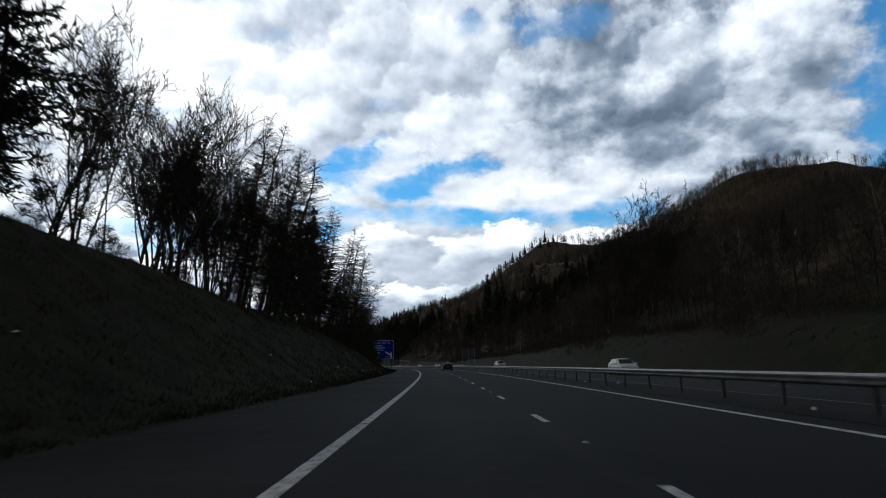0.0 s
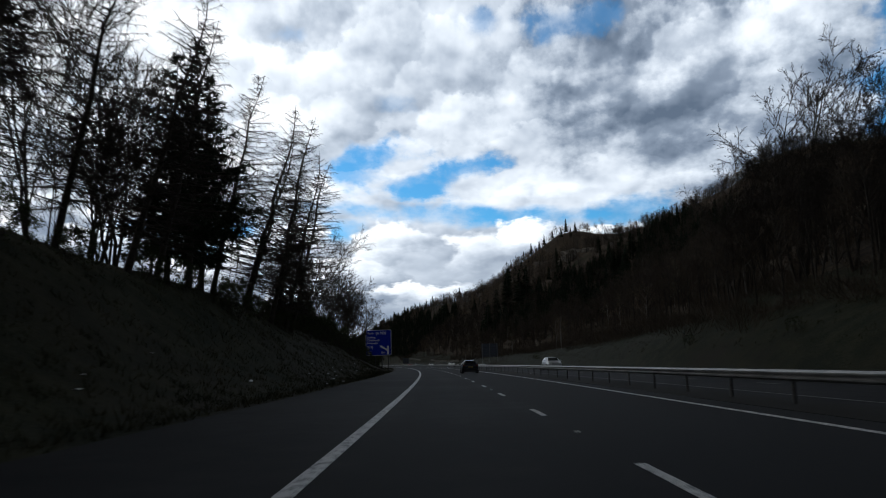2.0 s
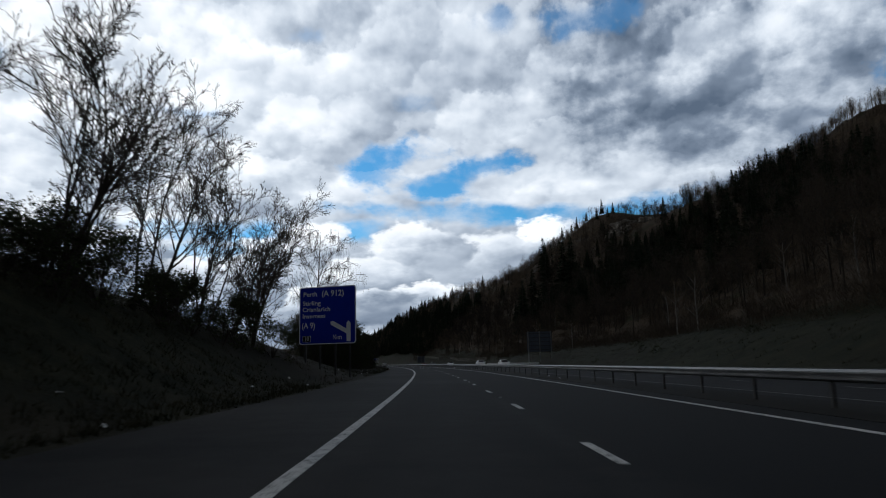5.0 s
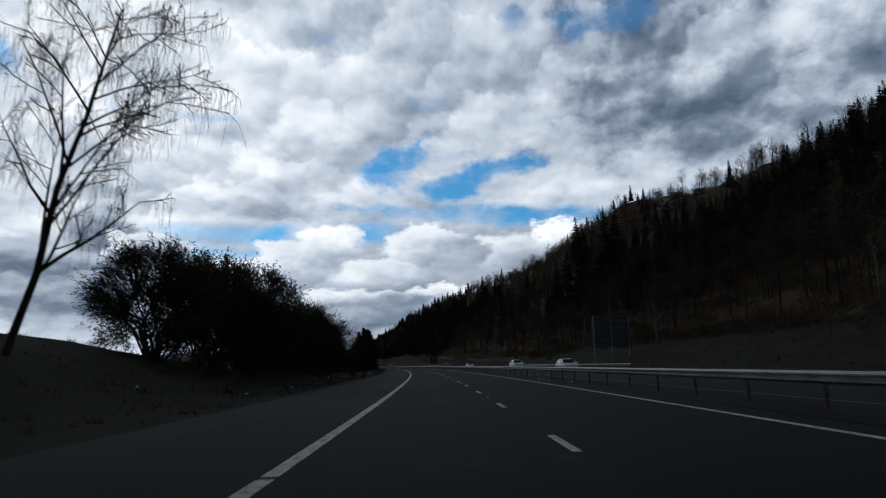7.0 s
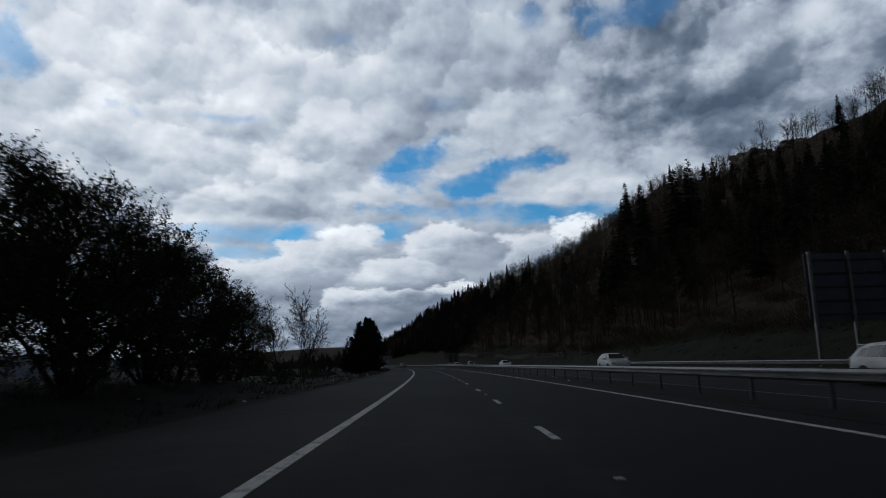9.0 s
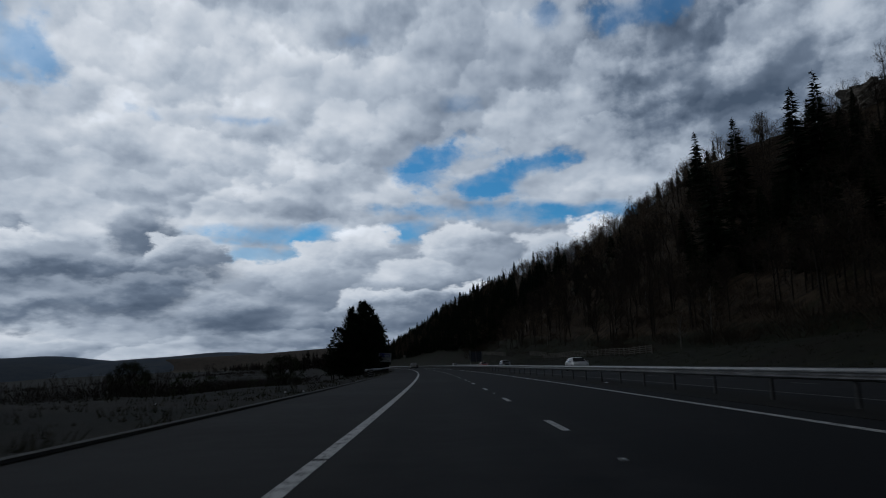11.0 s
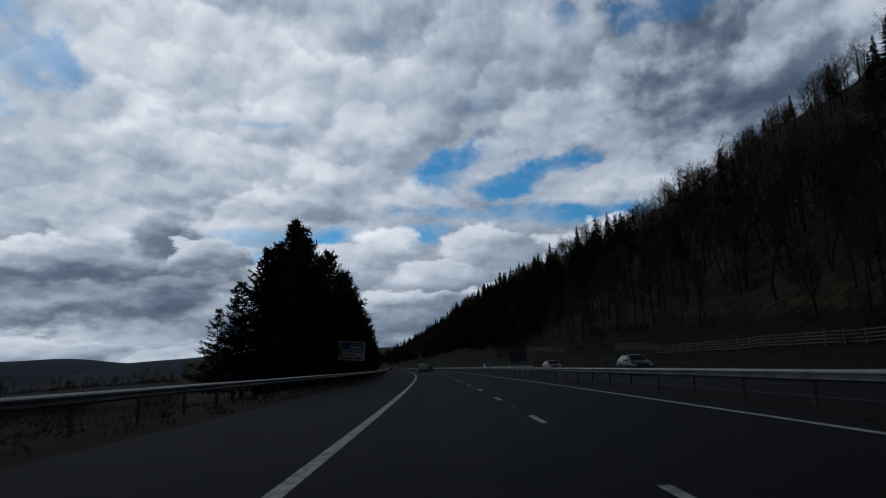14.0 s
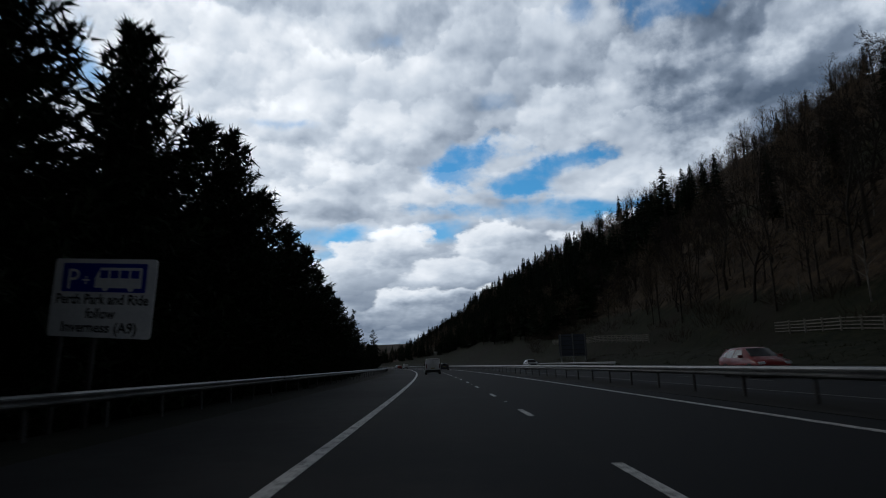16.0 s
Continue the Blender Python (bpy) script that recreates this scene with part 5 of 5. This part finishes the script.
def wheel(parent, x, y, r, side):
    bm = bmesh.new()
    bmesh.ops.create_cone(bm, cap_ends=True, segments=22, radius1=r, radius2=r, depth=0.21, matrix=Matrix.Translation((x, y, r)) @ Matrix.Rotation(radians(90), 4, "Y"))
    bmesh.ops.bevel(bm, geom=[e for e in bm.edges if len(e.link_faces) == 2 and e.calc_face_angle() > 1.0], offset=0.03, segments=2, affect="EDGES")
    w = part("wheel", bm, TYRE, parent, "black rubber tyre")
    bm = bmesh.new()
    bmesh.ops.create_cone(bm, cap_ends=True, segments=20, radius1=r * 0.22, radius2=r * 0.18, depth=0.02, matrix=Matrix.Translation((x + side * 0.115, y, r)) @ Matrix.Rotation(radians(90), 4, "Y"))
    for k in range(7):
        a = k * 6.2832 / 7
        m = Matrix.Translation((x + side * 0.11, y, r)) @ Matrix.Rotation(a, 4, "X") @ Matrix.Translation((0, 0, r * 0.38)) @ Matrix.Diagonal((0.02, r * 0.17, r * 0.56, 1))
        bmesh.ops.create_cube(bm, size=1.0, matrix=m)
    bmesh.ops.create_cone(bm, cap_ends=False, segments=22, radius1=r * 0.68, radius2=r * 0.66, depth=0.05, matrix=Matrix.Translation((x + side * 0.1, y, r)) @ Matrix.Rotation(radians(90), 4, "Y"))
    part("rim", bm, ALLOY, w, "bright alloy rim")


def car(coat, label, style="hatch", detail=True):
    """A car that looks along +y, standing on z = 0."""
    ob = tagged(empty({"hatch": "hatchback_car", "suv": "suv_car", "van": "panel_van"}[style]), label, "van" if style == "van" else "car")
    if style == "van":
        st = [(-2.20, 0.84, 0.42, 0.86, 1.0, 0.80, 1.86), (-2.15, 0.88, 0.28, 0.91, 1.05, 0.84, 1.90), (-1.0, 0.90, 0.24, 0.92, 1.06, 0.85, 1.92), (0.6, 0.90, 0.24, 0.92, 1.06, 0.84, 1.90), (1.0, 0.90, 0.24, 0.92, 1.05, 0.80, 1.80), (1.55, 0.90, 0.24, 0.91, 1.03, 0.74, 1.20), (2.1, 0.86, 0.28, 0.85, 0.92, 0.66, 1.0), (2.28, 0.74, 0.36, 0.70, 0.75, 0.5, 0.82)]
        wb, r = (-1.35, 1.42), 0.32
    else:
        h = 0.14 if style == "suv" else 0.0
        st = [(-2.12, 0.74, 0.40, 0.76, 0.80 + h, 0.66, 0.92 + h), (-2.04, 0.84, 0.26, 0.88, 0.92 + h, 0.70, 1.04 + h), (-1.74, 0.87, 0.20, 0.895, 0.95 + h, 0.63, 1.36 + h), (-1.35, 0.88, 0.18, 0.90, 0.95 + h, 0.62, 1.43 + h), (-0.4, 0.88, 0.18, 0.90, 0.93 + h, 0.62, 1.465 + h), (0.3, 0.88, 0.18, 0.90, 0.92 + h, 0.60, 1.42 + h), (1.15, 0.88, 0.18, 0.89, 0.91 + h, 0.64, 0.99 + h), (1.8, 0.85, 0.2, 0.84, 0.80 + h * 0.7, 0.62, 0.86 + h * 0.7), (2.08, 0.76, 0.26, 0.72, 0.62 + h * 0.5, 0.5, 0.70 + h * 0.5), (2.16, 0.62, 0.34, 0.58, 0.52, 0.4, 0.58)]
        wb, r = (-1.28, 1.32), 0.315 + h * 0.3
    part("body", body_mesh(st, coat), coat, ob)
    for y in wb:
        for side in (-1, 1):
            bm = bmesh.new()
            bmesh.ops.create_cone(bm, cap_ends=True, segments=24, radius1=r + 0.055, radius2=r + 0.055, depth=0.03, matrix=Matrix.Translation((side * 0.895, y, r + 0.01)) @ Matrix.Rotation(radians(90), 4, "Y"))
            part("wheel_arch", bm, TRIM, ob, "dark wheel arch")
            wheel(ob, side * 0.845, y, r, side)
    if style == "van":
        for side in (-1, 1):
            side_pane(st, 0.35, 1.3, 0.08, 0.82, side, GLASS, ob, slope_b=-0.4)
            part("rear_lamp", boxed(side * 0.80 - 0.07, side * 0.80 + 0.07, -2.235, -2.15, 0.75, 1.25, bevel=0.015), LAMP_RED, ob)
            part("rear_door_seam", boxed(side * 0.012 - 0.008, side * 0.012 + 0.008, -2.232, -2.19, 0.5, 1.80), TRIM, ob) if side > 0 else None
            part("wing_mirror", boxed(side * 1.0 - 0.1, side * 1.0 + 0.1, 1.05, 1.2, 1.08, 1.32, bevel=0.03), TRIM, ob)
        part("bumper", boxed(-0.87, 0.87, -2.30, -2.12, 0.30, 0.58, bevel=0.04), TRIM, ob, "dark plastic bumper")
        plate_ob = part("number_plate", boxed(-0.26, 0.26, -2.25, -2.215, 0.72, 0.83), YELLOW, ob)
        part("plate_bar", boxed(-0.2, 0.2, -2.256, -2.251, 0.75, 0.80), TRIM, plate_ob)
        part("roof_seam", boxed(-0.7, 0.7, -2.225, -2.16, 1.78, 1.81), TRIM, ob)
        end_pane([(0.78, 1.58, 1.2), (0.68, 1.05, 1.76)], GLASS, ob, "windscreen", 0.012)
        return ob
    for side in (-1, 1):
        side_pane(st, -0.42, 0.62, 0.06, 0.86, side, GLASS, ob, slope_b=-0.42, slope_a=0.04)
        side_pane(st, -1.2, -0.5, 0.06, 0.86, side, GLASS, ob, slope_a=0.05, slope_b=0.03)
        side_pane(st, -1.62, -1.26, 0.12, 0.74, side, GLASS, ob, slope_a=0.12, slope_b=0.03)
        part("wing_mirror", boxed(side * 1.0 - 0.09, side * 1.0 + 0.09, 0.62, 0.74, 0.95 + h, 1.09 + h, bevel=0.03), coat, ob)
        part("rear_lamp", boxed(side * 0.72 - 0.15, side * 0.72 + 0.15, -2.125, -2.0, 0.82 + h, 0.97 + h, bevel=0.025), LAMP_RED, ob)
        part("headlamp", boxed(side * 0.62 - 0.17, side * 0.62 + 0.13, 1.88, 2.09, 0.62 + h * 0.6, 0.76 + h * 0.6, bevel=0.04), LAMP_CLEAR, ob)
        for y in (0.68, -0.46):
            part("door_handle", boxed(side * 0.90 - 0.012, side * 0.90 + 0.012, y - 0.5, y - 0.3, 0.80 + h, 0.83 + h), coat, ob)
    end_pane([(0.60, -1.99, 1.05 + h), (0.54, -1.72, 1.34 + h)], GLASS, ob, "rear_window", -0.012)
    end_pane([(0.66, 1.12, 1.01 + h), (0.55, 0.40, 1.40 + h)], GLASS, ob, "windscreen", 0.012)
    part("roof_spoiler", boxed(-0.56, 0.56, -1.93, -1.66, 1.375 + h, 1.41 + h, bevel=0.015), coat, ob)
    part("rear_bumper", boxed(-0.80, 0.80, -2.17, -1.98, 0.28, 0.56, bevel=0.06), coat, ob)
    part("rear_diffuser", boxed(-0.62, 0.62, -2.18, -2.02, 0.22, 0.36, bevel=0.03), TRIM, ob)
    part("grille", boxed(-0.42, 0.42, 2.07, 2.19, 0.30, 0.52, bevel=0.03), TRIM, ob)
    np_ob = part("number_plate", boxed(-0.26, 0.26, -2.17, -2.12, 0.66 + h, 0.77 + h), YELLOW, ob)
    part("plate_bar", boxed(-0.2, 0.2, -2.176, -2.171, 0.69 + h, 0.74 + h), TRIM, np_ob)
    fp = part("number_plate", boxed(-0.26, 0.26, 2.17, 2.20, 0.36, 0.47), WHITE, ob)
    part("plate_bar", boxed(-0.2, 0.2, 2.201, 2.205, 0.39, 0.44), TRIM, fp)
    return ob


car(DARK_BLUE, "dark blue hatchback with a yellow rear plate").matrix_world = stand(130.0, 5.6, 0)
car(WHITE_P, "plain white panel van with dirty rear doors", "van").matrix_world = stand(506.5, 2.0, 0)
car(GREY_P, "dark grey hatchback driving in the outer lane").matrix_world = stand(560, 6.0, 0)
car(WHITE_P, "small white hatchback with dark windows").matrix_world = stand(57, 17.4, 0, 180, 0.93)
car(SILVER, "silver sport utility car with roof bars", "suv").matrix_world = stand(142, 17.5, 0, 180, 1.06)
car(WHITE_P, "white hatchback on the far carriageway").matrix_world = stand(259, 17.4, 0, 180)
car(WHITE_P, "white compact family car with dark windows", "suv").matrix_world = stand(295, 17.5, 0, 180, 1.02)
car(WHITE_P, "white compact car on the far carriageway").matrix_world = stand(363, 17.3, 0, 180)
car(GREY_P, "dark grey sport utility car", "suv").matrix_world = stand(422, 17.5, 0, 180)
car(RED_P, "red hatchback on the far carriageway").matrix_world = stand(455, 17.4, 0, 180)
car(GREY_P, "dark car on the far carriageway beside the sign").matrix_world = stand(524, 17.4, 0, 180)
car(WHITE_P, "white van far ahead", "van").matrix_world = stand(690, 2.0, 0)
car(RED_P, "red car far ahead").matrix_world = stand(735, 2.2, 0)
car(SILVER, "silver car far ahead", "suv").matrix_world = stand(800, 6.0, 0)
